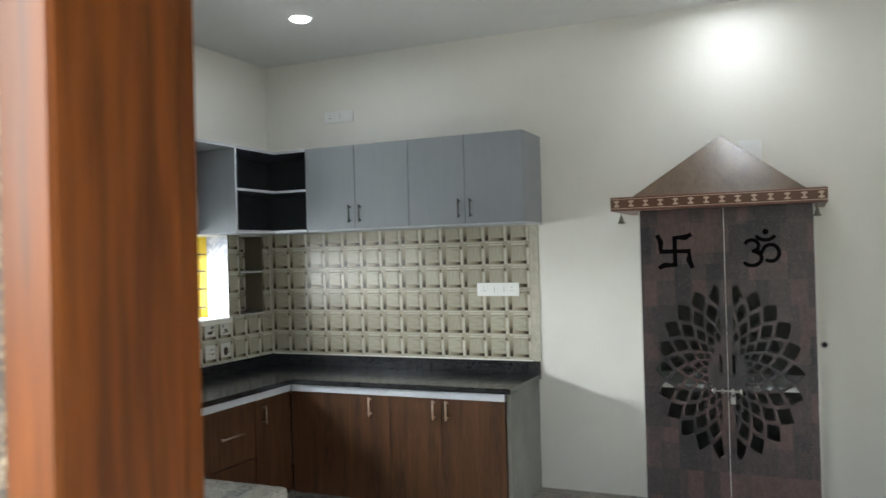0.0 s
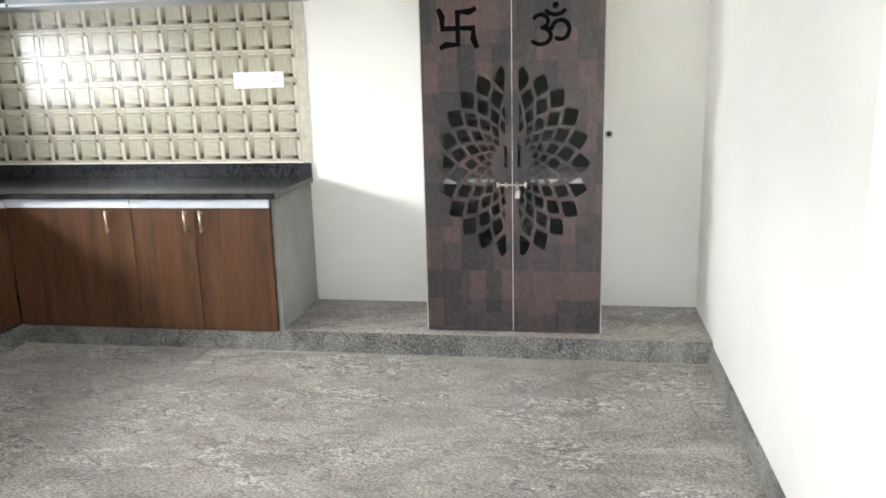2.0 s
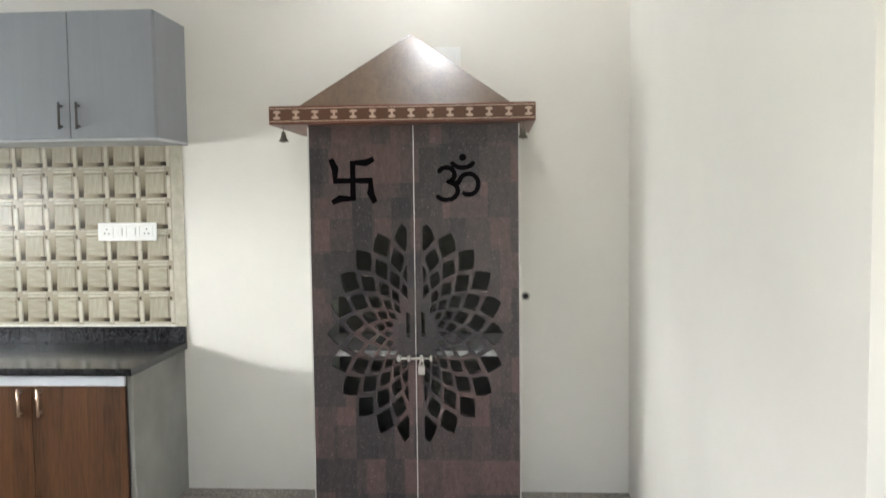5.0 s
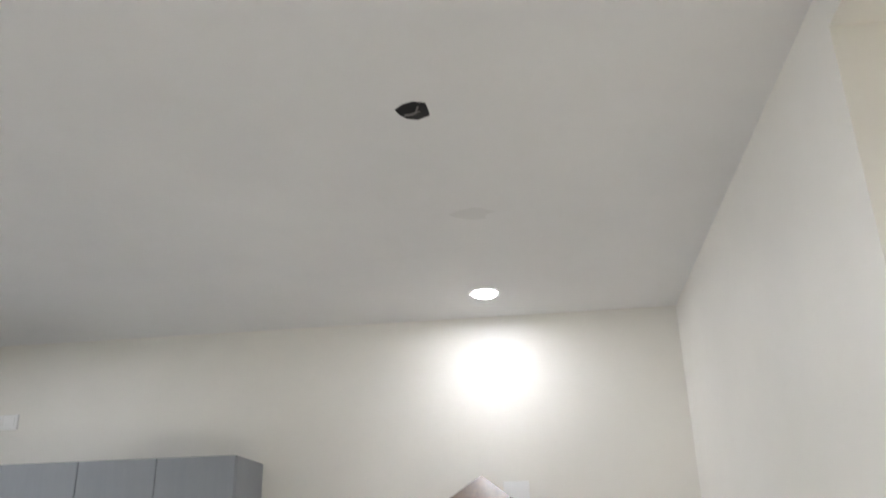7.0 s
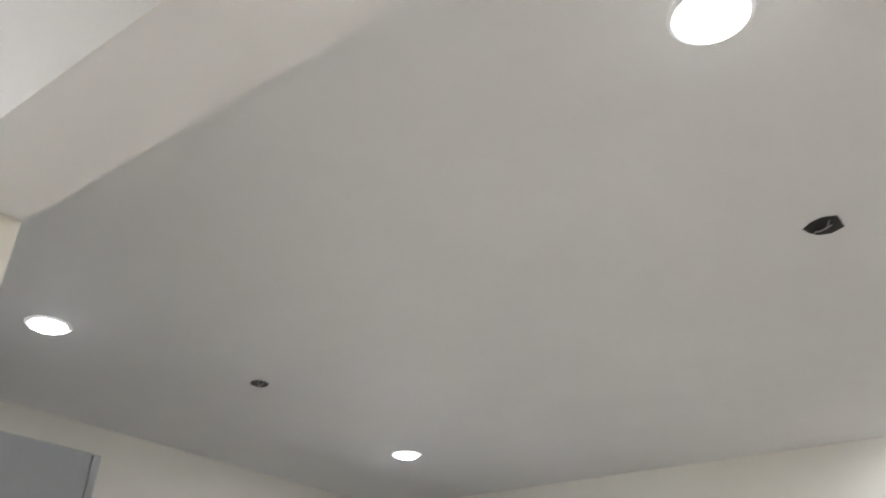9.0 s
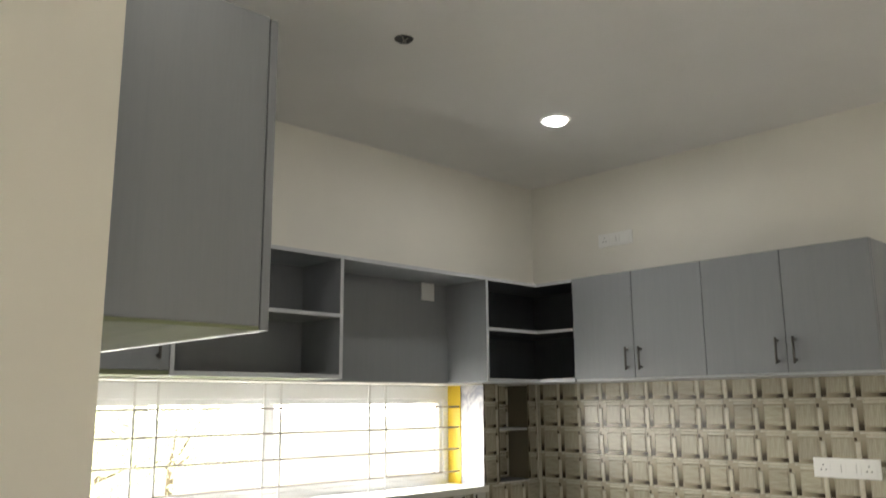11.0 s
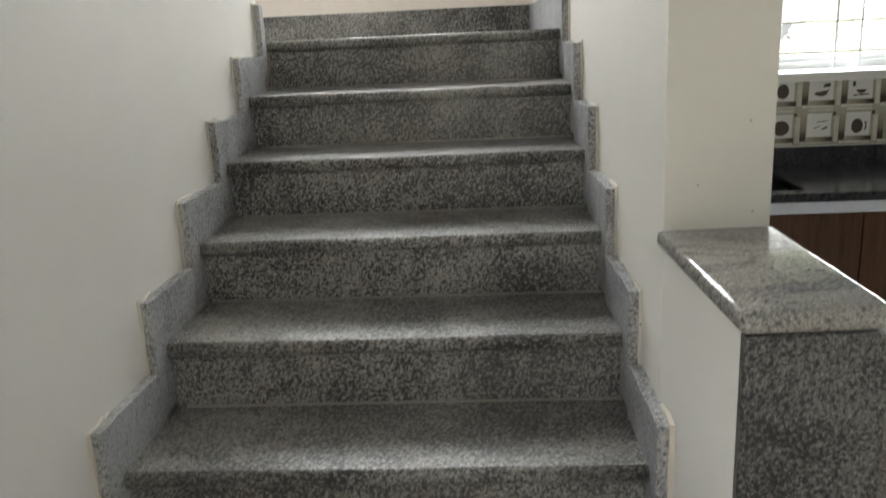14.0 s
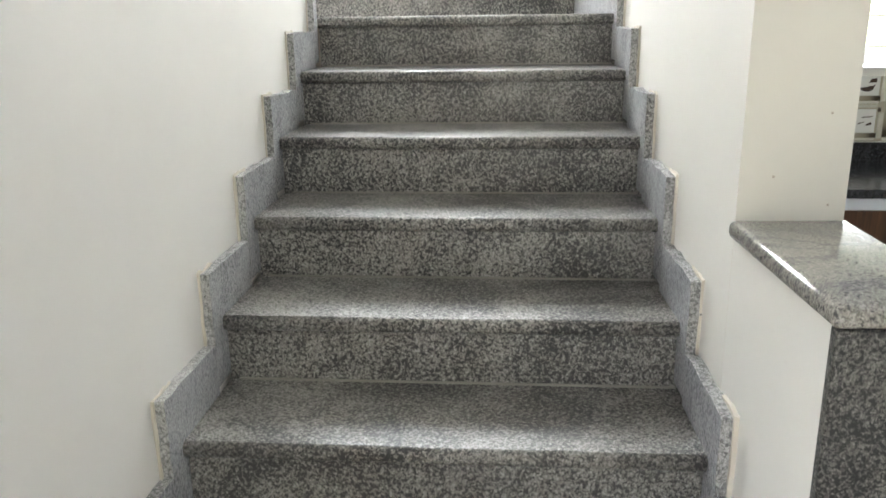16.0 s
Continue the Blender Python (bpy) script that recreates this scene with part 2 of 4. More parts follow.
def patchwork_material():
    """Printed board: overlapping rectangles of brown and slate, scuffed."""
    m = mat("patchwork_print", (0.08, 0.06, 0.06), 0.45)
    n = Nodes(m)
    v = n.scaled(1, 1, 1, 90, 0, 0)
    b1 = n.add("ShaderNodeTexBrick", Vector=v, Scale=3.1, Mortar_Size=0.0, Bias=0.0, Brick_Width=0.62, Row_Height=0.48)
    b1.inputs["Color1"].default_value, b1.inputs["Color2"].default_value = (0, 0, 0, 1), (1, 1, 1, 1)
    b2 = n.add("ShaderNodeTexBrick", Vector=n.scaled(1.3, 1, 0.8, 90, 0, 0), Scale=4.0, Mortar_Size=0.0, Bias=0.0, Brick_Width=0.45, Row_Height=0.75)
    b2.inputs["Color1"].default_value, b2.inputs["Color2"].default_value = (0, 0, 0, 1), (1, 1, 1, 1)
    a = n.mix(0.5, b1.outputs["Color"], b2.outputs["Color"])
    c = n.ramp(a, (0.12, (0.040, 0.035, 0.042)), (0.38, (0.072, 0.056, 0.058)), (0.6, (0.102, 0.074, 0.072)), (0.82, (0.165, 0.102, 0.093)))
    grime = n.noise(14, 7, 0.7)
    c = n.mix(0.55, c, n.ramp(grime, (0.3, (0.03, 0.028, 0.032)), (0.75, (0.16, 0.125, 0.12))), "OVERLAY")
    c = n.mix(0.4, c, n.ramp(n.noise(45, 5, 0.7, n.scaled(1, 1, 0.5)), (0.35, 0.2), (0.65, 0.8)), "OVERLAY")
    c = n.mix(n.ramp(n.noise(130, 2), (0.62, 0.0), (0.70, 0.5)), c, (0.24, 0.18, 0.165))
    n.color(c)
    n.rough(n.ramp(grime, (0.3, 0.32), (0.7, 0.55)))
    return m


PATCH = patchwork_material()


def tile_material(name, dark, light, stripes=(4, 4, 55), rough=0.14):
    """Glazed cream tile with fine stripes, a little different from piece to piece."""
    m = mat(name, light, rough)
    n = Nodes(m)
    stripe = n.noise(3.0, 3, 0.6, n.scaled(*stripes))
    c = n.ramp(stripe, (0.35, dark), (0.65, light))
    shade = n.ramp(n.random(), (0.0, 0.84), (1.0, 1.0))
    n.color(n.mix(1.0, c, shade, "MULTIPLY"))
    n.rough(n.ramp(n.noise(20, 2), (0.3, rough), (0.7, rough * 1.6)))
    return m


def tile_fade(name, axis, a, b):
    """The printed strip that runs under its neighbour: shade of the dip put into the colour, cream at one end and dark
    brown at the other.
    """
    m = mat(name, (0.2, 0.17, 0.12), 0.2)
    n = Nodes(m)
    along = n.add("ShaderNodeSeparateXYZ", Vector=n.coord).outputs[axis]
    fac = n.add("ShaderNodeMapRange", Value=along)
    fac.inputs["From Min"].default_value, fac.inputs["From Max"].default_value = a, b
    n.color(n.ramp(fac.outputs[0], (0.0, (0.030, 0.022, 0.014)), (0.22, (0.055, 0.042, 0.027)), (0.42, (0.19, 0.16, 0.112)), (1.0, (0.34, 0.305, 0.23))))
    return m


TILE = tile_material("cream_tile", (0.33, 0.298, 0.225), (0.50, 0.465, 0.37))
TILE_UP = tile_material("cream_tile_upright", (0.35, 0.318, 0.243), (0.48, 0.445, 0.355), (55, 4, 4))
TILE_BAR = tile_material("cream_tile_bar", (0.50, 0.47, 0.38), (0.60, 0.57, 0.48), (8, 8, 8), 0.12)
TILE_BASE = mat("tile_bed", (0.36, 0.325, 0.25), 0.2)
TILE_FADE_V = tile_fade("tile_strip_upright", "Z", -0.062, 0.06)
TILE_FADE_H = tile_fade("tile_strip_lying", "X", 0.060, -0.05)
# tile bed colour taken darker to carry the shade inside the niche
TILE_NICHE = mat("shaded_niche_lining", (0.16, 0.14, 0.10), 0.25)
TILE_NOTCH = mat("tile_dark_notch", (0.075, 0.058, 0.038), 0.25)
TILE_INK = mat("tile_print_brown", (0.055, 0.035, 0.025), 0.15)
TILE_PALE = mat("tile_print_white", (0.62, 0.61, 0.57), 0.12)

# ---- building helpers ----


def bm_box(x0, x1, y0, y1, z0, z1, bev=0.0, seg=1, bm=None):
    b = bmesh.new()
    bmesh.ops.create_cube(b, size=1)
    for v in b.verts:
        v.co = Vector(((x0 + x1) / 2 + v.co.x * abs(x1 - x0), (y0 + y1) / 2 + v.co.y * abs(y1 - y0), (z0 + z1) / 2 + v.co.z * abs(z1 - z0)))
    if bev > 0:
        bmesh.ops.bevel(b, geom=b.edges[:], offset=bev, segments=seg, profile=0.5, affect="EDGES")
    return join_bm(bm, b)


def join_bm(bm, b):
    if bm is None:
        return b
    me = bpy.data.meshes.new("tmp")
    b.to_mesh(me)
    b.free()
    bm.from_mesh(me)
    bpy.data.meshes.remove(me)
    return bm


def bm_rod(p, q, r, seg=10, r2=None, bm=None):
    b = bmesh.new()
    p, q = Vector(p), Vector(q)
    bmesh.ops.create_cone(b, cap_ends=True, segments=seg, radius1=r, radius2=r if r2 is None else r2, depth=(q - p).length)
    b.transform(Matrix.Translation((p + q) / 2) @ (q - p).to_track_quat("Z", "Y").to_matrix().to_4x4())
    for f in b.faces:
        f.smooth = len(f.verts) == 4
    return join_bm(bm, b)


def bm_prism(points, a0, a1, axis="y", bm=None):
    """A flat outline pushed from a0 to a1 along an axis; the outline is given in the other two, in order."""
    b = bmesh.new()

    def at(p, a):
        return {"x": (a, p[0], p[1]), "y": (p[0], a, p[1]), "z": (p[0], p[1], a)}[axis]

    lo, hi = [b.verts.new(at(p, a0)) for p in points], [b.verts.new(at(p, a1)) for p in points]
    b.faces.new(lo)
    b.faces.new(hi[::-1])
    for i in range(len(points)):
        j = (i + 1) % len(points)
        b.faces.new((lo[i], hi[i], hi[j], lo[j]))
    bmesh.ops.recalc_face_normals(b, faces=b.faces[:])
    return join_bm(bm, b)


def mesh_of(name, bm, material):
    me = bpy.data.meshes.new(name)
    bm.to_mesh(me)
    bm.free()
    for m in material if isinstance(material, (list, tuple)) else [material]:
        me.materials.append(m)
    return me


ORIGIN = {}


def thing(name, at, label, category, group="", kind=""):
    ob = new(name)
    ob.empty_display_size = 0.05
    ob.location = at
    ORIGIN[ob] = Vector(at)
    return tagged(ob, label, category, group, kind)


def part(name, bm, material, parent, label=""):
    """One mesh under a thing or a part; its geometry is given in the world's metres."""
    ob = new(name, bm if isinstance(bm, bpy.types.Mesh) else mesh_of(name, bm, material))
    ob.parent = parent
    if parent in ORIGIN:
        ob.matrix_parent_inverse = Matrix.Translation(-ORIGIN[parent])
    return tagged(ob, label)


def solo(name, bm, material, label, category, group="", kind=""):
    return tagged(new(name, mesh_of(name, bm, material)), label, category, group, kind)


def structure(name, boxes, material, label, category):
    bm = bmesh.new()
    for b in boxes:
        bm_box(*b, bm=bm)
    return solo(name, bm, material, label, category, kind="structure")


# ---- the large structure ----
H, TOP = 3.26, 4.6
XR = 4.5
WY0, WY1 = -3.944, -3.769  # the wall between stairs and kitchen
structure("wall_north", [(-0.40, XR + 0.2, 0.0, 0.2, -0.3, H)], WALL, "plain off-white painted back wall of the kitchen", "wall")
structure("wall_west", [
    (-0.40, 0, -0.10, 0, 0, H), (-0.40, 0, -0.385, -0.10, 0, 1.32), (-0.40, 0, -0.385, -0.10, 1.915, H), (-0.40, -0.17, -0.385, -0.10, 1.32, 1.915),
    (-0.40, 0, -0.527, -0.385, 0, H), (-0.40, 0, -3.22, -0.527, 0, 1.303), (-0.40, 0, -3.22, -0.527, 1.915, H), (-0.40, 0, -3.85, -3.22, 0, TOP)],
    WALL, "off-white painted outer wall with a long low kitchen window", "wall")
structure("wall_west_stair", [
    (-0.40, 0, -4.167, -3.85, 0, TOP), (-0.40, 0, -4.583, -4.167, 0, 2.06), (-0.40, 0, -4.583, -4.167, 3.26, TOP), (-0.40, 0, -4.939, -4.583, 0, TOP),
    (-0.40, 0, -5.36, -4.939, 0, 2.06), (-0.40, 0, -5.36, -4.939, 3.26, TOP), (-0.40, 0, -6.2, -5.36, 0, TOP)],
    WALL_WEST, "beige painted outer wall of the stairs with two tall windows", "wall")


def stair_wall_y(x):
    """The stair side of that wall, which is not quite parallel to the kitchen side."""
    return WY0 - (2.37 - x) * 0.029


stair_wall = bm_prism([(0, stair_wall_y(0)), (2.37, WY0), (2.362, WY1), (0, WY1)], 0, TOP, "z")
for f in stair_wall.faces:
    f.material_index = 1 if f.normal.x > 0.9 else 0
solo("wall_stair", stair_wall, [WALL, CREAM], "off-white wall between staircase and kitchen, ending in a column", "wall", kind="structure")
structure("beam", [(2.372, XR, WY0 - 0.008, WY1 - 0.003, 2.855, TOP)], CEIL, "painted ceiling beam in line with the stair wall", "beam")
structure("wall_east", [(XR, XR + 0.2, -2.575, 0, -0.3, H), (XR, XR + 0.2, -3.70, -2.575, 3.145, H), (XR, XR + 0.2, -4.98, -3.70, -0.3, TOP), (XR, XR + 0.2, -3.788, -3.70, H, TOP)],
          WALL, "bright off-white side wall with a tall opening", "wall")
for name, box in (("wall_stair_south", (1.157, 3.20, -5.07, -4.925, 0, TOP)), ("wall_landing_side", (1.157, 1.30, -6.2, -5.07, 0, TOP)), ("wall_landing_end", (0, 1.157, -6.2, -6.05, 0, TOP))):
    structure(name, [box], WALL_STAIR, "off-white wall along the outer side of the stairs", "wall")
structure("wall_entrance", [(3.20, 3.383, -4.915, -4.78, 0, TOP), (3.383, XR, -4.915, -4.78, 2.19, TOP)], STONE, "speckled stone-finished wall beside the entrance door", "wall")
structure("ceiling", [(-0.40, XR + 0.2, WY1, 0.2, H, H + 0.15), (-0.40, XR + 0.2, -6.2, WY0, TOP, TOP + 0.15)], CEIL, "flat white painted ceiling", "ceiling")
# the side room's unseen window opening is added to let daylight in
structure("wall_side_room", [(7.0, 7.15, -5.0, -1.0, 0, H), (XR + 0.2, 7.15, -1.15, -1.0, 0, H), (XR + 0.2, 7.15, -5.0, -4.85, 0, 0.9), (XR + 0.2, 5.2, -5.0, -4.85, 0.9, H), (6.6, 7.15, -5.0, -4.85, 0.9, H),
                             (5.2, 6.6, -5.0, -4.85, 2.2, H), (XR + 0.2, 7.15, -5.0, -1.0, H, H + 0.15)], WALL, "plain painted walls of the neighbouring room", "wall")

# ---- the staircase ----
TREAD, RISE, X0, Z0 = 0.2535, 0.149, 1.155, 1.545
YL, YR = -4.905, -3.985
stairs = thing("staircase", (2.3, -4.44, 0), "straight flight of grey speckled granite steps with rounded nosings", "staircase")
for k in range(10):
    x, z = X0 + TREAD * k, Z0 - RISE * k
    yl, YR = (YL if x < 3.19 else -4.77), max(stair_wall_y(min(x, 2.37)), stair_wall_y(min(x - TREAD, 2.37))) + 0.003
    back = x - TREAD - 0.03 if k else 0.0
    b = bm_box(back - 0.0, x, yl, YR, z - 0.032, z)
    front = [e for e in b.edges if all(abs(v.co.x - x) < 1e-5 for v in e.verts) and abs(e.verts[0].co.z - e.verts[1].co.z) < 1e-5]
    bmesh.ops.bevel(b, geom=front, offset=0.012, segments=4, profile=0.5, affect="EDGES")
    for f in b.faces:
        f.smooth = f.calc_area() < 0.01
    part("tread", b, GRANITE, stairs)
    part("riser", bm_box(x - 0.042, x - 0.022, yl, YR, max(0, z - RISE), z - 0.032), GRANITE, stairs)
    part("grout_line", bm_box(x - 0.0218, x - 0.0165, yl + 0.02, YR - 0.025, max(0, z - RISE) + 0.0002, max(0, z - RISE) + 0.004), GROUT, stairs)
part("landing", bm_box(0.0, X0 - 0.02, -6.05, YL, Z0 - 0.032, Z0 - 0.001), GRANITE, stairs)
outline = [(0, 0)] + [(0, Z0 - 0.033)]
for k in range(10):
    x, z = X0 + TREAD * k - 0.043, Z0 - RISE * k - 0.033
    outline += [(x, z), (x, max(0.0, z - RISE))]
part("core", bm_prism(outline[:-1] + [(outline[-1][0], 0)], -4.77, -3.99, "y"), CEMENT, stairs, "hidden concrete core")
part("core", bm_prism(outline[:20] + [(outline[19][0], 0)], -4.904, -4.771, "y"), CEMENT, stairs, "hidden concrete core")


def skirt_piece(x0, x1, z0, z1, y0, y1, seed):
    """A cut granite skirting piece with a chipped, uneven top and front edge."""
    rnd = random.Random(seed)
    pts = [(x0, z0), (x1, z0)]
    for i in range(1, 7):
        pts.append((x1 + rnd.uniform(-0.004, 0.003), z0 + (z1 - z0) * i / 7))
    for i in range(0, 8):
        pts.append((x1 + (x0 - x1) * i / 7, z1 + rnd.uniform(-0.004, 0.003)))
    b = bm_prism(pts, y0, y1, "y")
    for f in b.faces:
        f.material_index = 0 if abs(f.normal.y) > 0.5 else 1
    return b


for side in (0, 1):
    for k in range(0, 8):
        x, z = X0 + TREAD * k, Z0 - RISE * k
        if x > (3.19 if side else 2.75):
            continue
        yw = stair_wall_y(min(x, 2.37) - 0.12)
        ya, yb = (-4.925, -4.903) if side else (yw - 0.024, yw + 0.006)
        xa = x - TREAD + 0.052 if k else (1.165 if side else 0.06)
        piece = skirt_piece(xa, x + 0.052, z - RISE * 0.9 if k < 9 else z, z + 0.108, ya, yb, 10 * k + side)
        if not side:
            for v in piece.verts:
                v.co.y += stair_wall_y(min(v.co.x, 2.37)) - yw
        part("skirting", piece, [GRANITE_SKIRT, GRANITE_EDGE], stairs)
        filler = skirt_piece(x - 0.02, x + 0.058, z - RISE * 0.9, z + 0.113, *((-4.9245, -4.9205) if side else (yw - 0.005, yw + 0.004)), 10 * k + side + 5)
        for f in filler.faces:
            f.material_index = 0
        if not side:
            for v in filler.verts:
                v.co.y += stair_wall_y(min(v.co.x, 2.37)) - yw
        part("filler", filler, FILLER, stairs, "cream filler left bare along the skirting")
part("back_skirting", bm_box(0.0, 0.022, -6.0, stair_wall_y(0) - 0.001, Z0, Z0 + 0.11, 0.002), GRANITE, stairs)

# ledge at the foot of the column
ledge = thing("half_wall_ledge", (2.57, -3.875, 0), "waist-high wall with polished granite cap and granite end face", "ledge", kind="structure")
part("wall_core", bm_prism([(2.3705, WY0 + 0.0003), (2.76, WY0 + 0.012), (2.76, WY1 - 0.003), (2.3705, WY1 - 0.003)], 0, 1.181, "z"), WALL, ledge)
part("end_slab", bm_box(2.76, 2.778, WY0 + 0.010, WY1 + 0.006, 0, 1.180, 0.002), GRANITE_SHADED, ledge)
cap = bm_prism([(2.3705, WY0 - 0.012), (2.788, WY0 + 0.002), (2.780, WY1 + 0.008), (2.364, WY1 + 0.008)], 1.182, 1.212, "z")
bmesh.ops.bevel(cap, geom=cap.edges[:], offset=0.011, segments=3, profile=0.5, affect="EDGES")
for f in cap.faces:
    f.smooth = f.calc_area() < 0.008
part("cap", cap, GRANITE_POLISH, ledge, "polished grey granite cap")

# ---- kitchen: counter and base units ----
YF, XF = -0.62, 0.60  # faces of the base units
HC = 0.90
PL = 0.128
counter = thing("kitchen_worktop", (0.6, -0.6, 0.86), "L-shaped black granite kitchen worktop with upstand", "worktop")
part("slab", bm_prism([(0, 0), (2.224, 0), (2.224, YF - 0.03), (XF + 0.03, YF - 0.03), (XF + 0.03, -3.01), (0.18, -3.01), (0.18, -3.50), (0.0, -3.50)], HC - 0.034, HC, "z"), GRANITE_BLACK, counter)
part("slab", bm_prism([(0.56, -3.01), (XF + 0.03, -3.01), (XF + 0.03, WY1), (0, WY1), (0, -3.50), (0.56, -3.50)], HC - 0.034, HC, "z"), GRANITE_BLACK, counter)
part("upstand", bm_box(0.02, 2.224, -0.02, 0, HC, HC + 0.085, 0.002), GRANITE_BLACK, counter)
part("upstand", bm_box(0, 0.02, WY1, 0, HC, HC + 0.085, 0.002), GRANITE_BLACK, counter)
part("upstand", bm_box(0.02, 0.63, WY1, WY1 + 0.02, HC, HC + 0.085, 0.002), GRANITE_BLACK, counter)

sink = thing("sink", (0.33, -3.26, 0.7), "black rectangular undermount kitchen sink", "sink")
bm = bm_box(0.16, 0.578, -3.52, -2.99, 0.69, 0.70)
for s in ((0.16, 0.18, -3.52, -2.99), (0.56, 0.578, -3.52, -2.99), (0.18, 0.56, -3.52, -3.50), (0.18, 0.56, -3.01, -2.99)):
    bm_box(*s, 0.70, 0.864, bm=bm)
part("basin", bm, SINKM, sink)
part("drain", bm_rod((0.33, -3.26, 0.70), (0.33, -3.26, 0.704), 0.045, 16), STEEL, sink)

plinth = structure("plinth", [(0.0, XF - 0.005, WY1, YF + 0.02, 0, PL - 0.012), (0.0, 2.186, YF + 0.012, 0, 0, PL - 0.012)], GRANITE, "low granite plinth under the kitchen units", "plinth")
step = bm_box(2.186, XR, -0.61, 0, 0, PL - 0.004)
for f in step.faces:
    f.material_index = 1 if f.normal.y < -0.9 else 0
solo("platform", step, [FLOOR, GRANITE], "raised granite step in front of the shrine doors", "platform", kind="structure")
solo("grout_line", bm_box(0.6, XR - 0.02, -0.622, -0.6105, 0.0002, 0.005), GROUT, "pale cement joint along the foot of the step", "joint", kind="structure")


def bar_handle(parent, a, b, out, m, r=0.0065):
    """A slim bar handle from a to b, standing off its door by the vector out."""
    a, b, out = Vector(a), Vector(b), Vector(out)
    h = part("handle", bm_rod(a + out, b + out, r, 10), m, parent, "slim metal bar handle")
    d = (b - a) * 0.12
    for p in (a + d, b - d):
        part("post", bm_rod(p, p + out, r * 1.15, 8), m, h)


def base_unit(name, x0, x1, y0, y1, face, fronts, label):
    """A base unit. face 'y' looks south, 'x' looks east; fronts: (from, to, z0, z1, handle centre, handle z, 'v' or 'h')."""
    u = thing(name, ((x0 + x1) / 2, (y0 + y1) / 2, PL), label, "kitchen cabinet", "base units of the kitchen")
    part("carcass", bm_box(x0, x1, y0, y1, PL, HC - 0.036), GREY_DARK, u)
    for a, b, za, zb, hc, hz, way in fronts:
        if face == "y":
            d = part("door" if way == "v" else "drawer_front", bm_box(a + 0.002, b - 0.002, YF, YF + 0.018, za, zb, 0.0015), WALNUT, u, "walnut-brown laminate front")
            p, o = Vector((hc, YF, hz)), (0, -0.028, 0)
            e = Vector((0, 0, 0.062)) if way == "v" else Vector((0.085, 0, 0))
        else:
            d = part("door" if way == "v" else "drawer_front", bm_box(XF - 0.018, XF, a + 0.002, b - 0.002, za, zb, 0.0015), WALNUT, u, "walnut-brown laminate front")
            p, o = Vector((XF, hc, hz)), (0.028, 0, 0)
            e = Vector((0, 0, 0.062)) if way == "v" else Vector((0, 0.105, 0))
        bar_handle(d, p - e, p + e, o, BRONZE)
    if face == "y":
        part("grip_profile", bm_box(x0, x1 - 0.001, YF - 0.006, YF + 0.015, 0.815, HC - 0.035, 0.002), PROFILE, u, "pale aluminium profile strip")
    else:
        part("grip_profile", bm_box(XF - 0.015, XF + 0.006, y0, y1, 0.815, HC - 0.035, 0.002), PROFILE, u, "pale aluminium profile strip")
    return u


ZD = 0.812
base_unit("corner_base_unit", XF + 0.01, 1.372, YF + 0.02, 0, "y", [(XF + 0.004, 1.372, PL - 0.010, ZD, 1.232, 0.740, "v")], "walnut laminate base unit with one wide door")
base_unit("double_door_base_unit", 1.374, 2.18, YF + 0.02, 0, "y", [(1.372, 1.745, PL - 0.010, ZD, 1.697, 0.742, "v"), (1.745, 2.18, PL - 0.010, ZD, 1.788, 0.742, "v")],
          "walnut laminate base unit with two doors")
solo("counter_end_panel", bm_box(2.182, 2.21, YF + 0.014, 0, PL - 0.004, HC - 0.035, 0.003), CEMENT, "bare grey cement panel closing the worktop's end", "end panel")
base_unit("side_corner_unit", 0.02, XF - 0.02, -1.02, YF - 0.002, "x", [(-1.02, YF - 0.004, PL + 0.004, ZD, -0.94, 0.71, "v")], "walnut laminate base unit with a narrow door")
base_unit("wide_drawer_unit", 0.02, XF - 0.02, -1.55, -1.022, "x", [(-1.55, -1.022, 0.45, ZD, -1.28, 0.635, "h"), (-1.55, -1.022, PL + 0.004, 0.447, -1.28, 0.26, "h")], "walnut laminate unit with two deep drawers")
base_unit("narrow_drawer_unit", 0.02, XF - 0.02, -1.99, -1.552, "x", [(-1.99, -1.552, 0.62, ZD, -1.775, 0.725, "h"), (-1.99, -1.552, 0.38, 0.617, -1.775, 0.50, "h"), (-1.99, -1.552, PL + 0.004, 0.377, -1.775, 0.26, "h")],
          "walnut laminate unit with three drawers")
base_unit("drawer_unit", 0.02, XF - 0.02, -2.58, -1.992, "x", [(-2.58, -1.992, 0.62, ZD, -2.28, 0.715, "h"), (-2.58, -1.992, 0.38, 0.617, -2.28, 0.50, "h"), (-2.58, -1.992, PL + 0.004, 0.377, -2.28, 0.26, "h")],
          "walnut laminate unit with three drawers")
sink_unit = thing("sink_base_unit", (0.55, -3.1, PL), "walnut laminate base unit below the sink", "kitchen cabinet", "base units of the kitchen")
for a, b, hc in ((WY1 + 0.004, -3.24, -3.30), (-3.24, -2.80, -3.195), (-2.80, -2.582, None)):
    d = part("door", bm_box(XF - 0.018, XF, a + 0.002, b - 0.002, PL + 0.004, ZD, 0.0015), WALNUT, sink_unit, "walnut-brown laminate front")
    if hc:
        bar_handle(d, (XF, hc, 0.635), (XF, hc, 0.76), (0.028, 0, 0), BRONZE)
part("grip_profile", bm_box(XF - 0.015, XF + 0.006, WY1 + 0.001, -2.581, 0.815, HC - 0.035, 0.002), PROFILE, sink_unit, "pale aluminium profile strip")

# ---- wall units ----
ZB, ZT = 1.922, 2.522


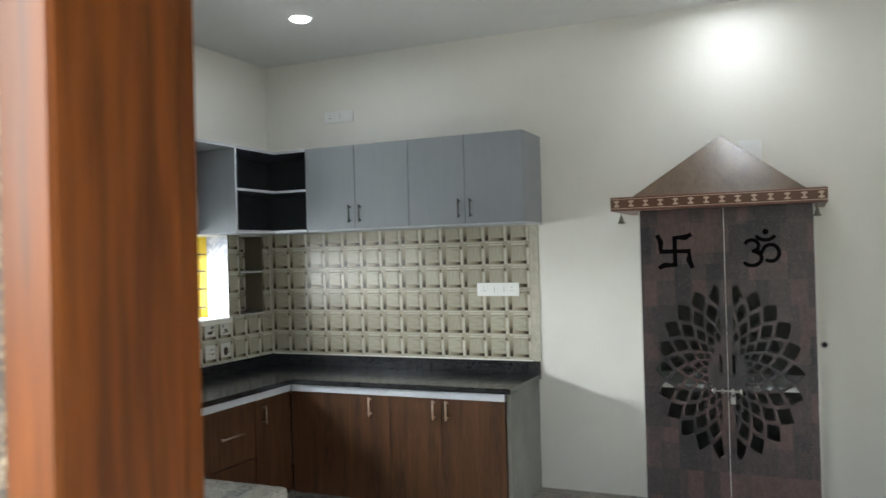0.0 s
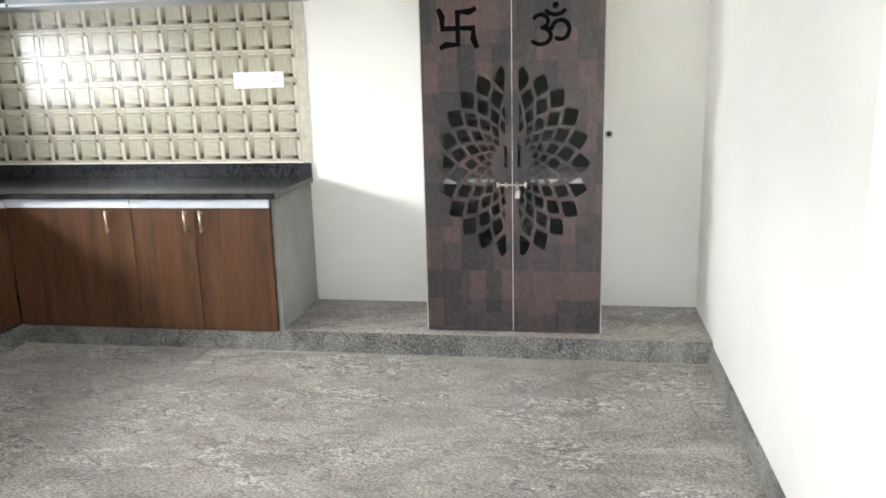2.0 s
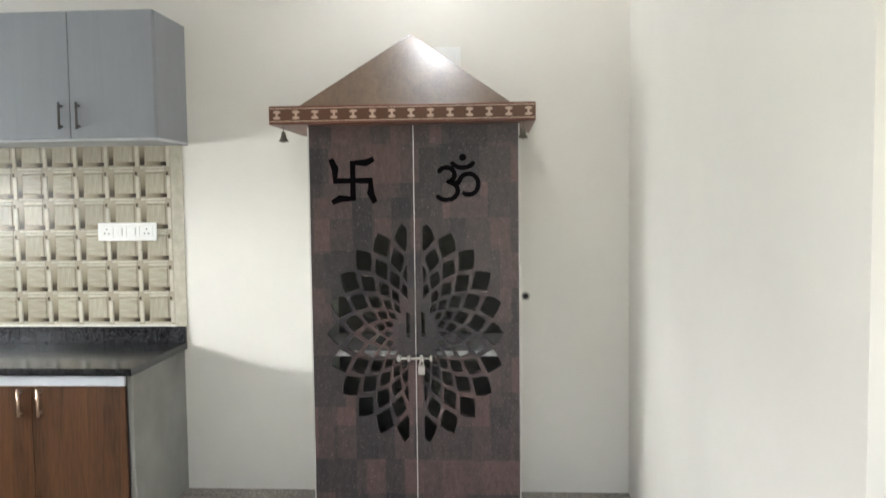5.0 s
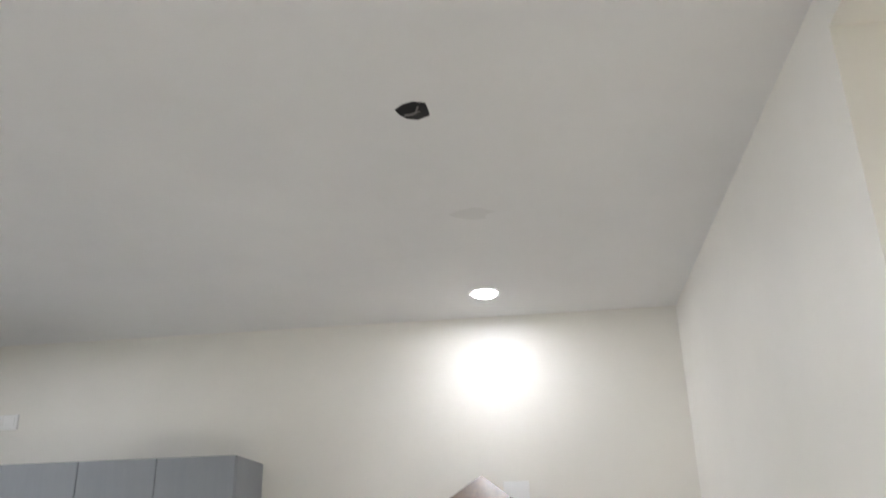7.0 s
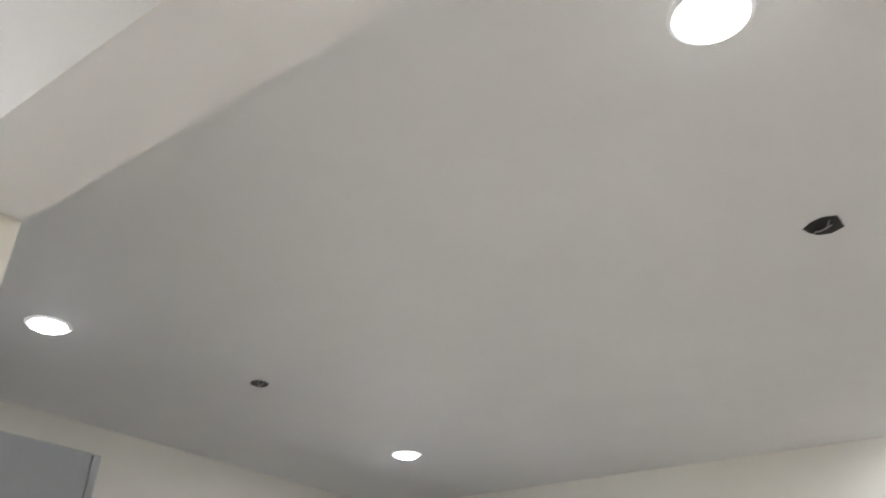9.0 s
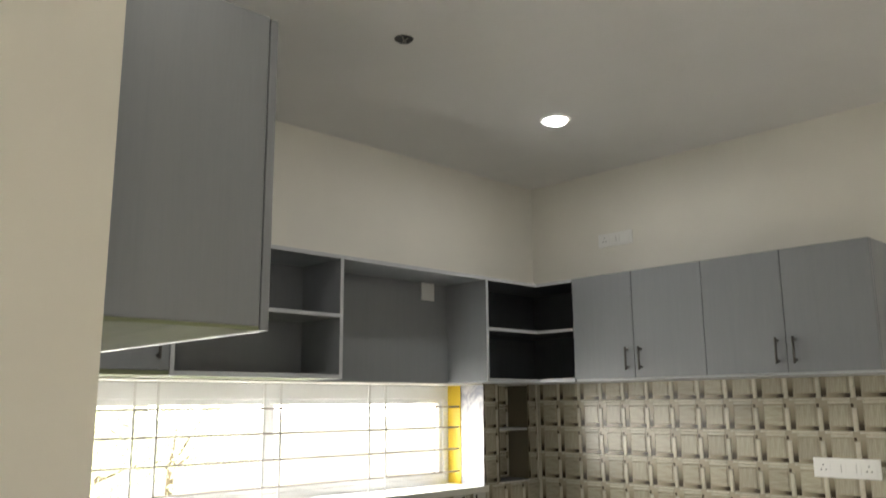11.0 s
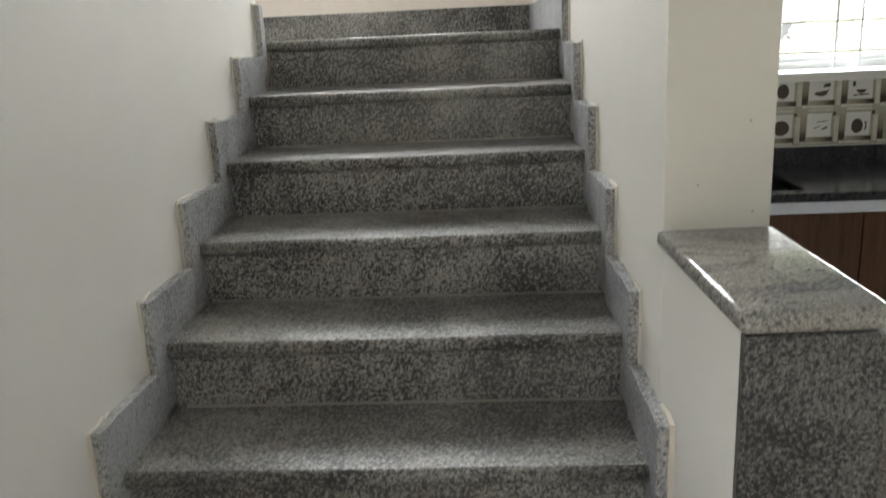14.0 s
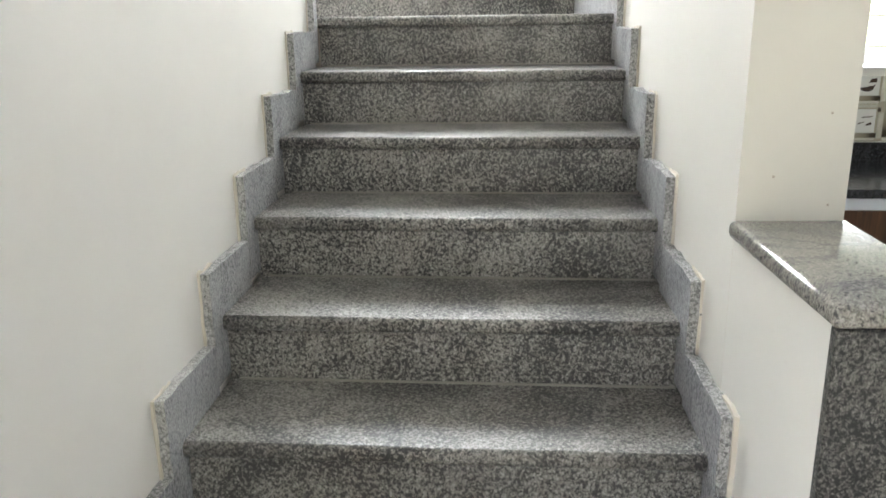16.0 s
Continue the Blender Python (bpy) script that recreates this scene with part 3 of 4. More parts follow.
def wall_unit(x0, x1, split, label):
    u = thing("wall_cabinet", ((x0 + x1) / 2, -0.2, ZB), label, "kitchen cabinet", "wall cabinets over the worktop")
    part("carcass", bm_box(x0 + 0.001, x1, -0.368, -0.001, ZB + 0.012, ZT, 0.0015), GREY_LAM, u)
    part("light_rail", bm_box(x0 + 0.001, x1, -0.372, -0.001, ZB, ZB + 0.012, 0.001), GREY_EDGE, u, "pale edge strip")
    for a, b, hx in ((x0, split, split - 0.042), (split, x1, split + 0.042)):
        d = part("door", bm_box(a + 0.0015, b - 0.0015, -0.389, -0.370, ZB + 0.012, ZT, 0.0015), GREY_LAM, u)
        bar_handle(d, (hx, -0.389, 1.975), (hx, -0.389, 2.10), (0, -0.026, 0), GUNMETAL, 0.006)
    return u


wall_unit(0.612, 1.438, 1.018, "grey laminate wall cabinet with two doors")
wall_unit(1.438, 2.26, 1.852, "grey laminate wall cabinet with two doors at the end")

corner = thing("corner_shelf", (0.2, -0.3, ZB), "L-shaped open corner shelf in dark grey laminate", "shelf")
L = [(0.0, 0), (0.612, 0), (0.612, -0.385), (0.334, -0.385), (0.334, -0.826), (0.0, -0.826)]
for z0, z1, nm in ((ZB, ZB + 0.02, "bottom_board"), (2.215, 2.233, "shelf_board"), (ZT - 0.018, ZT, "top_board")):
    inset = [(0.006, -0.006), (0.606, -0.006), (0.606, -0.383), (0.334, -0.383), (0.334, -0.82), (0.006, -0.82)]
    b = bm_prism(inset, z0, z1, "z")
    for f in b.faces:
        f.material_index = 0 if abs(f.normal.z) > 0.5 else 1
    part(nm, b, [GREY_DARK if nm != "bottom_board" else GREY_LAM, GREY_EDGE], corner)
part("back_panel", bm_box(0.001, 0.612, -0.006, -0.0005, ZB + 0.02, ZT - 0.018), GREY_DARK, corner)
part("back_panel", bm_box(0.0005, 0.006, -0.82, -0.006, ZB + 0.02, ZT - 0.018), GREY_DARK, corner)
part("side_panel", bm_box(0.001, 0.336, -0.838, -0.820, ZB, ZT, 0.001), [GREY_LAM], corner, "light grey side panel")
part("side_edge", bm_box(0.3365, 0.3385, -0.838, -0.820, ZB, ZT), GREY_EDGE, corner)
part("side_panel", bm_box(0.606, 0.611, -0.383, -0.001, ZB, ZT, 0.0005), GREY_DARK, corner)

hoodbay = thing("open_hood_bay", (0.17, -1.35, ZB), "open grey laminate bay meant for a cooker hood", "shelf")
part("back_panel", bm_box(0.001, 0.012, -1.852, -0.839, ZB + 0.28, ZT - 0.019), GREY_LAM, hoodbay)
part("back_panel", bm_box(0.001, 0.022, -1.852, -0.839, ZB, ZB + 0.28), GREY_LAM, hoodbay)
part("top_board", bm_box(0.001, 0.336, -1.852, -0.839, ZT - 0.018, ZT, 0.001), GREY_LAM, hoodbay)
part("top_edge", bm_box(0.3365, 0.338, -1.852, -0.839, ZT - 0.018, ZT), GREY_EDGE, hoodbay)

bay = thing("open_shelf_unit", (0.17, -2.3, ZB), "open grey laminate shelf unit with one middle shelf", "shelf")
YB0, YB1 = -2.72, -1.853
part("back_panel", bm_box(0.001, 0.010, YB0 + 0.018, YB1 - 0.018, ZB + 0.02, ZT - 0.018), GREY_LAM, bay)
for y in (YB0, YB1 - 0.018):
    part("side_panel", bm_box(0.001, 0.334, y, y + 0.018, ZB, ZT, 0.001), GREY_LAM, bay)
    part("edge_strip", bm_box(0.3345, 0.3375, y, y + 0.018, ZB, ZT), GREY_EDGE, bay)
for z0, z1, nm, mm in ((ZB, ZB + 0.02, "bottom_board", PLY_UNDER), (2.215, 2.233, "shelf_board", GREY_LAM), (ZT - 0.018, ZT, "top_board", GREY_LAM)):
    part(nm, bm_box(0.010, 0.334, YB0 + 0.0185, YB1 - 0.0185, z0, z1, 0.001), mm, bay)
    part("edge_strip", bm_box(0.3345, 0.3375, YB0 + 0.0185, YB1 - 0.0185, z0, z1), GREY_EDGE, bay)

closed = thing("wall_cabinet", (0.17, -3.0, ZB), "grey laminate wall cabinet with a single door above the window", "kitchen cabinet", "wall cabinets over the worktop")
part("carcass", bm_box(0.001, 0.316, -3.436, YB0 - 0.001, ZB + 0.02, ZT, 0.001), GREY_LAM, closed)
part("bottom_board", bm_box(0.001, 0.334, -3.436, YB0 - 0.001, ZB, ZB + 0.019, 0.001), PLY_UNDER, closed, "pale underside board")
d = part("door", bm_box(0.318, 0.336, -3.435, YB0 - 0.003, ZB + 0.02, ZT, 0.0015), GREY_LAM, closed)
bar_handle(d, (0.336, -2.775, 1.985), (0.336, -2.775, 2.11), (0.026, 0, 0), GUNMETAL, 0.006)

isl = thing("wall_cabinet", (1.3, -3.6, 1.928), "long grey laminate wall cabinet hung on the stair wall", "kitchen cabinet", "wall cabinets over the worktop")
part("carcass", bm_box(0.0, 2.245, WY1 + 0.0005, -3.457, 1.935, 2.515, 0.001), GREY_LAM, isl)
part("bottom_board", bm_box(0.0, 2.245, WY1 + 0.0005, -3.457, 1.928, 1.9345), PLY_UNDER, isl, "pale underside board")
for i in range(5):
    a, b = 0.36 + i * 0.3765, 0.36 + (i + 1) * 0.3765
    d = part("door", bm_box(a + 0.001, b - 0.001, -3.453, -3.435, 1.928, 2.515, 0.0015), GREY_LAM, isl)
    bar_handle(d, (b - 0.05 if i % 2 else a + 0.05, -3.435, 1.98), (b - 0.05 if i % 2 else a + 0.05, -3.435, 2.10), (0, 0.026, 0), GUNMETAL, 0.006)


def plate(name, x0, x1, z0, z1, label, cells):
    """A modular wall plate on the back wall; cells: 's' switch, 'o' socket, '-' blank."""
    u = thing(name, ((x0 + x1) / 2, -0.008, z0), label, "switch plate")
    y = -0.0085 if z0 < 1.9 else -0.001
    part("frame", bm_box(x0, x1, y - 0.012, y, z0, z1, 0.003, 2), PLASTIC, u)
    w = (x1 - x0 - 0.03) / len(cells)
    for i, c in enumerate(cells):
        a = x0 + 0.015 + w * i
        m = part("module", bm_box(a + 0.002, a + w - 0.002, y - 0.016, y - 0.0122, z0 + 0.016, z1 - 0.016, 0.001), PLASTIC, u)
        cx, cz = a + w / 2, (z0 + z1) / 2
        if c == "o":
            for dx, dz in ((0, 0.014), (-0.011, -0.009), (0.011, -0.009)):
                part("socket_hole", bm_rod((cx + dx, y - 0.0175, cz + dz), (cx + dx, y - 0.0162, cz + dz), 0.0042, 10), PLASTIC_GREY, m)
        elif c == "s":
            part("rocker", bm_box(cx - 0.011, cx + 0.011, y - 0.019, y - 0.0162, cz - 0.02, cz + 0.02, 0.002), PLASTIC, m)
            part("rocker_gap", bm_box(cx + 0.0125, cx + 0.0145, y - 0.0168, y - 0.0161, cz - 0.02, cz + 0.02), PLASTIC_GREY, m)
    return u


plate("switch_plate", 1.776, 2.087, 1.434, 1.528, "white modular plate with two sockets and two switches on the tiles", "osso")
plate("high_socket_plate", 0.552, 0.80, 2.765, 2.85, "white modular plate high on the back wall", "os-")
plate("shrine_socket_plate", 3.535, 3.665, 2.25, 2.385, "white plate half hidden by the shrine's gable", "-")
box_plate = thing("duct_plate", (0.02, -1.0, 2.4), "small square white plate in the hood bay", "switch plate")
part("plate", bm_box(0.0125, 0.024, -1.05, -0.95, 2.40, 2.505, 0.002), PLASTIC, box_plate)
ring = thing("conduit_hole", (3.983, 0, 1.136), "small open conduit end with a metal ring in the wall", "conduit")
b = bmesh.new()
for i in range(20):
    a0, a1 = i * math.tau / 20, (i + 1) * math.tau / 20
    for r0, y0, r1, y1 in ((0.013, -0.002, 0.016, -0.007), (0.016, -0.007, 0.022, -0.0005)):
        vs = [b.verts.new((3.983 + r * math.cos(a), y, 1.136 + r * math.sin(a))) for r, y, a in ((r0, y0, a0), (r0, y0, a1), (r1, y1, a1), (r1, y1, a0))]
        b.faces.new(vs)
bmesh.ops.remove_doubles(b, verts=b.verts[:], dist=1e-5)
part("ring", b, STEEL, ring)
# black disc on the wall for the shade inside the conduit
part("bore", bm_rod((3.983, -0.0015, 1.136), (3.983, -0.0005, 1.136), 0.0135, 16), BLACK, ring)

# ---- ceiling fittings ----


def downlight(x, y, name_label):
    u = thing("ceiling_downlight", (x, y, H), name_label, "ceiling light", "recessed downlights")
    b = bmesh.new()
    n = 28
    for r0, z0, r1, z1 in ((0.062, H - 0.004, 0.074, H - 0.008), (0.074, H - 0.008, 0.082, H - 0.0005)):
        for i in range(n):
            a0, a1 = i * math.tau / n, (i + 1) * math.tau / n
            b.faces.new([b.verts.new((x + r * math.cos(a), y + r * math.sin(a), z)) for r, z, a in ((r0, z0, a0), (r0, z0, a1), (r1, z1, a1), (r1, z1, a0))])
    bmesh.ops.remove_doubles(b, verts=b.verts[:], dist=1e-5)
    part("trim_ring", b, WHITE, u)
    dome = bmesh.new()
    bmesh.ops.create_uvsphere(dome, u_segments=24, v_segments=12, radius=1)
    dome.transform(Matrix.Translation((x, y, H - 0.004)) @ Matrix.Diagonal((0.062, 0.062, 0.022, 1)))
    part("diffuser", dome, LAMP_ON, u, "glowing white diffuser")
    ob = new("downlight_lamp", bpy.data.lights.new("downlight_lamp", "AREA"))
    ob.data.shape, ob.data.size, ob.data.energy, ob.data.color = "DISK", 0.12, LAMP, (0.95, 0.98, 1.0)
    ob.location = (x, y, H - 0.03)
    return u


for x, y in ((3.512, -0.425), (3.49, -3.12), (1.0, -0.99), (1.0, -3.05)):
    downlight(x, y, "round recessed white downlight, switched on")
for x, y, r in ((3.455, -2.188, 0.053), (1.174, -2.195, 0.045)):
    u = thing("ceiling_cutout", (x, y, H), "rough unfinished cut-out in the ceiling with loose wires", "cutout")
    rnd = random.Random(343 if x > 2 else 117)
    pts = [(x + r * rnd.uniform(0.8, 1.15) * math.cos(a), y + r * rnd.uniform(0.8, 1.15) * math.sin(a)) for a in [i * math.tau / 9 for i in range(9)]]
    # no real hole: a thin black sheet carries its darkness
    part("opening", bm_prism(pts, H - 0.002, H - 0.0004, "z"), BLACK, u, "flat black sheet for the hole's shade")
    for i in range(2):
        c = bpy.data.curves.new("wire", "CURVE")
        c.dimensions, c.bevel_depth = "3D", 0.0025
        s = c.splines.new("BEZIER")
        s.bezier_points.add(2)
        for p, co in zip(s.bezier_points, ((x - 0.03 + i * 0.02, y + 0.02, H - 0.001), (x - 0.005 + 0.015 * i, y - 0.01 * i, H - 0.012), (x + 0.02, y + 0.005 - 0.03 * i, H - 0.001))):
            p.co = co
            p.handle_left_type = p.handle_right_type = "AUTO"
        c.materials.append(BAR)
        w = new("wire", c)
        w.parent, w.matrix_parent_inverse = u, Matrix.Translation(-ORIGIN[u])

patch = [(3.55 + 0.09 * random.Random(i).uniform(0.6, 1.1) * math.cos(i * math.tau / 12), -1.41 + 0.06 * random.Random(i + 20).uniform(0.6, 1.1) * math.sin(i * math.tau / 12)) for i in range(12)]
solo("ceiling_repair", bm_prism(patch, H - 0.0012, H - 0.0003, "z"), paint("repair_filler", (0.745, 0.74, 0.725), 0.8, 0.06), "faint filled patch in the ceiling paint", "repair patch")

PLUG = mat("plug_brown", (0.50, 0.43, 0.34), 0.7)
for y, z in ((-3.81, 1.385), (-3.89, 1.283), (-3.80, 1.237)):
    solo("wall_plug", bm_rod((2.3695, y, z), (2.3712, y, z), 0.002, 8), PLUG, "tiny brown plug mark in the column's paint", "wall plug", "plugs in the column")

# ---- windows ----


def window(name, y0, y1, z0, z1, label, mullion, f=0.055, x=-0.175, ft=None):
    """A white framed window set back in the outer wall."""
    ft = ft or f
    w = thing(name, (x, (y0 + y1) / 2, z0), label, "window", kind="structure")
    xa, xb = x - 0.03, x + 0.03
    fr = part("window_frame", bm_box(xa, xb, y0, y1, z0, z0 + f, 0.004), UPVC, w)
    part("frame_member", bm_box(xa, xb, y0, y1, z1 - ft, z1, 0.004), UPVC, fr)
    part("frame_member", bm_box(xa, xb, y0, y0 + f, z0 + f, z1 - ft, 0.004), UPVC, fr)
    part("frame_member", bm_box(xa, xb, y1 - f, y1, z0 + f, z1 - ft, 0.004), UPVC, fr)
    edges = [y0 + f] + [m for m in mullion] + [y1 - f]
    for i, (a, b) in enumerate(zip(edges, edges[1:])):
        s = part("sash", bm_box(xa + 0.012, xb - 0.012, a, b, z0 + f, z0 + f + 0.028, 0.002), UPVC, w)
        part("sash_member", bm_box(xa + 0.012, xb - 0.012, a, b, z1 - ft - 0.028, z1 - ft, 0.002), UPVC, s)
        part("sash_member", bm_box(xa + 0.012, xb - 0.012, a, a + 0.03, z0 + f + 0.028, z1 - ft - 0.028, 0.002), UPVC, s)
        part("sash_member", bm_box(xa + 0.012, xb - 0.012, b - 0.03, b, z0 + f + 0.028, z1 - ft - 0.028, 0.002), UPVC, s)
        g = part("pane", bm_box(x - 0.003, x + 0.001, a + 0.025, b - 0.025, z0 + f + 0.02, z1 - ft - 0.02), GLASS, s)
        g.visible_shadow = False
    return w


kw = window("window_1", -3.22, -0.527, 1.303, 1.915, "long low white-framed kitchen window with sliding sashes", [-1.845], 0.045, -0.33, 0.085)
part("sill", bm_box(-0.298, 0.010, -3.22, -0.527, 1.303, 1.311, 0.002), WHITE, kw, "white sill board")
part("reveal_lining", bm_box(-0.185, 0.010, -0.5295, -0.5235, 1.311, 1.914), FILM, kw, "marbled reveal lining")
part("reveal_strip", bm_box(-0.298, -0.186, -0.5335, -0.5265, 1.311, 1.914), YELLOW, kw, "yellow strip in the reveal")
grille = thing("window_grille", (-0.2, -1.87, 1.31), "iron safety grille of thin bars in the kitchen window", "grille")
for z in (1.389, 1.525, 1.657, 1.783):
    part("horizontal_bar", bm_rod((-0.2, -3.218, z), (-0.2, -0.5345, z), 0.0055, 8), BAR, grille)
for y in (-2.624, -2.512, -1.939, -1.841, -1.248, -1.128):
    part("upright_bar", bm_box(-0.211, -0.206, y - 0.006, y + 0.006, 1.312, 1.914), BAR_WHITE, grille)

for i, (y0, y1) in enumerate(((-4.583, -4.167), (-5.36, -4.939))):
    w = window("window_%d" % (i + 2), y0, y1, 2.06, 3.26, "tall narrow white-framed stair window with grille bars", [], 0.07)
    part("sill", bm_box(-0.142, 0.004, y0, y1, 2.06, 2.066, 0.001), WHITE, w)
    for a, b in ((y0, y0 + 0.004), (y1 - 0.004, y1)):
        part("reveal_lining", bm_box(-0.142, -0.001, a, b, 2.067, 3.259), WHITE, w)
    part("latch", bm_box(-0.144, -0.132, (y0 + y1) / 2 - 0.03, (y0 + y1) / 2 + 0.03, 2.075, 2.09, 0.003), PLASTIC_GREY, w)
    for k in range(11):
        part("grille_bar", bm_rod((-0.06, y0 + 0.001, 2.135 + 0.105 * k), (-0.06, y1 - 0.001, 2.135 + 0.105 * k), 0.005, 8), BAR_WHITE, w)

# niche beside the window
niche = thing("wall_niche", (-0.08, -0.24, 1.32), "shady wall niche with tiled back and one thin shelf", "niche")
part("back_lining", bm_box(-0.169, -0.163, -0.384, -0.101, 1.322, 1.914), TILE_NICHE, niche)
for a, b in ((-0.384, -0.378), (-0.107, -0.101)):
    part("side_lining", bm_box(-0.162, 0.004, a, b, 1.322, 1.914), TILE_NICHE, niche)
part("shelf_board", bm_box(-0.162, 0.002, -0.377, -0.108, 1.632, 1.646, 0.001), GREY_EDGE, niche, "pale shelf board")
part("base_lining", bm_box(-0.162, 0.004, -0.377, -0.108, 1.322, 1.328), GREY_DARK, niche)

# water point by the sink
tap = thing("water_point", (0.0, -3.27, 1.17), "wall pipe stub with a white plastic cap above the sink", "pipe stub")
part("pipe", bm_rod((0.0, -3.27, 1.172), (0.07, -3.27, 1.178), 0.010, 10), BLACK, tap)
part("hose", bm_rod((0.035, -3.295, 0.985), (0.062, -3.272, 1.17), 0.009, 10), BLACK, tap)
part("cap", bm_rod((0.06, -3.27, 1.178), (0.085, -3.27, 1.182), 0.014, 10), PLASTIC, tap, "white plastic cap")

# ---- shrine cabinet ----
DX0, DX1, DZ0, DZ1, DY = 3.008, 3.940, PL + 0.003, 1.957, -0.537
DC = (DX0 + DX1) / 2 + 0.002


def clipped(poly, x, keep):
    """The part of a polygon on one side of an upright line."""
    out = []
    for i in range(len(poly)):
        p, q = poly[i], poly[(i + 1) % len(poly)]
        pin, qin = (p[0] - x) * keep >= 0, (q[0] - x) * keep >= 0
        if pin:
            out.append(p)
        if pin != qin:
            s = (x - p[0]) / (q[0] - p[0])
            out.append((x, p[1] + s * (q[1] - p[1])))
    return out


def petals(cx, cz):
    """Rings of pointed petals round a centre, smaller towards the middle."""
    rings = ((0.765, 1.03, 0.44, 0.0), (0.595, 0.825, 0.425, 0.5), (0.45, 0.64, 0.42, 0.0), (0.34, 0.485, 0.41, 0.5), (0.258, 0.368, 0.40, 0.0))
    n = 22
    for r0, r1, half, off in rings:
        for i in range(n):
            a = (i + off) * math.tau / n
            da, rm = half * math.tau / n, r0 + (r1 - r0) * 0.52
            shape = ((r0, 0), (r0 + (rm - r0) * 0.55, 0.64), (rm, 1.0), (rm + (r1 - rm) * 0.55, 0.52), (r1, 0), (rm + (r1 - rm) * 0.55, -0.52), (rm, -1.0), (r0 + (rm - r0) * 0.55, -0.64))
            yield [(cx + 0.386 * r * math.cos(a + s * da), cz + 0.482 * r * math.sin(a + s * da)) for r, s in shape]


def leaf_mesh(name, x0, x1, holes):
    """A board in the wall's plane with real openings cut through it."""
    c = bpy.data.curves.new(name, "CURVE")
    c.dimensions, c.fill_mode, c.extrude = "2D", "BOTH", 0.009
    for poly in [[(x0, DZ0), (x1, DZ0), (x1, DZ1), (x0, DZ1)]] + holes:
        s = c.splines.new("POLY")
        s.points.add(len(poly) - 1)
        for p, co in zip(s.points, poly):
            p.co = (co[0], co[1], 0, 1)
        s.use_cyclic_u = True
    ob = bpy.data.objects.new(name, c)
    scene.collection.objects.link(ob)
    me = bpy.data.meshes.new_from_object(ob.evaluated_get(bpy.context.evaluated_depsgraph_get()))
    bpy.data.objects.remove(ob)
    bpy.data.curves.remove(c)
    me.transform(Matrix.Translation((0, DY + 0.009, 0)) @ Matrix.Rotation(radians(90), 4, "X"))
    me.materials.clear()
    me.materials.append(PATCH)
    return me


shrine = thing("shrine_cabinet", (DC, -0.3, PL), "tall shrine cabinet with carved patchwork-print doors and wooden gable", "shrine")
for sgn, a, b in ((-1, DX0 + 0.006, DC - 0.002), (1, DC + 0.002, DX1 - 0.006)):
    edge = DC + sgn * 0.034
    holes = [h for h in (clipped(p, edge, sgn) for p in petals(DC, 1.035)) if len(h) > 2 and max(q[0] for q in h) - min(q[0] for q in h) > 0.012]
    # drop slots by the meeting edge
    holes.append([(DC + sgn * 0.034 - 0.009, 1.02), (DC + sgn * 0.034 + 0.009, 1.02), (DC + sgn * 0.034 + 0.009, 1.13), (DC + sgn * 0.034 - 0.009, 1.13)])
    holes = [h for h in holes[:-1] if not any(abs(q[0] - edge) < 0.02 and 0.99 < q[1] < 1.16 for q in h)] + holes[-1:]
    me = leaf_mesh("door_leaf", a, b, holes)
    part("door_leaf", me, PATCH, shrine, "dark patchwork-print board pierced with petal openings")
# back board coloured dark for the dimness behind the pierced doors
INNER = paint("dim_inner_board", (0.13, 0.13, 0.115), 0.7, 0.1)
EDGE_TRIM = paint("pale_edge_trim", (0.62, 0.60, 0.57), 0.4, 0.03)
for a, b in ((DX0, DX0 + 0.006), (DX1 - 0.006, DX1)):
    part("edge_trim", bm_box(a, b, DY - 0.002, DY + 0.02, DZ0, DZ1), EDGE_TRIM, shrine)
part("meeting_strip", bm_box(DC - 0.0018, DC + 0.0018, DY - 0.003, DY + 0.012, DZ0, DZ1), EDGE_TRIM, shrine)
for a, b in ((DX0 + 0.002, DX0 + 0.02), (DX1 - 0.02, DX1 - 0.002)):
    part("side_panel", bm_box(a, b, DY + 0.021, -0.001, DZ0, DZ1), WHITE, shrine)
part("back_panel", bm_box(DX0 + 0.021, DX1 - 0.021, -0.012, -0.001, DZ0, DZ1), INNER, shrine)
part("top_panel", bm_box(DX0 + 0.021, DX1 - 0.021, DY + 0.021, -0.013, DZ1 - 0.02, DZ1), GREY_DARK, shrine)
part("inner_shelf", bm_box(DX0 + 0.021, DX1 - 0.021, DY + 0.05, -0.013, 0.925, 0.95), WHITE, shrine, "white inner shelf")


def ribbon(points, width, y0, y1):
    """A flat stroke of even width along a line of points in the wall's plane."""
    b = bmesh.new()
    pts = [Vector(p) for p in points]
    rows = []
    for i, p in enumerate(pts):
        d = (pts[min(i + 1, len(pts) - 1)] - pts[max(i - 1, 0)]).normalized()
        w = width * (0.5 if 0 < i < len(pts) - 1 else 0.36)
        nrm = Vector((-d.y, d.x)) * w
        rows.append([b.verts.new((q.x, y, q.y)) for q in (p + nrm, p - nrm) for y in (y0, y1)])
    for r, s in zip(rows, rows[1:]):
        b.faces.new((r[0], s[0], s[2], r[2]))
        b.faces.new((r[1], r[3], s[3], s[1]))
        b.faces.new((r[0], r[1], s[1], s[0]))
        b.faces.new((r[2], s[2], s[3], r[3]))
    for r in (rows[0], rows[-1]):
        b.faces.new((r[0], r[2], r[3], r[1]))
    bmesh.ops.recalc_face_normals(b, faces=b.faces[:])
    return b


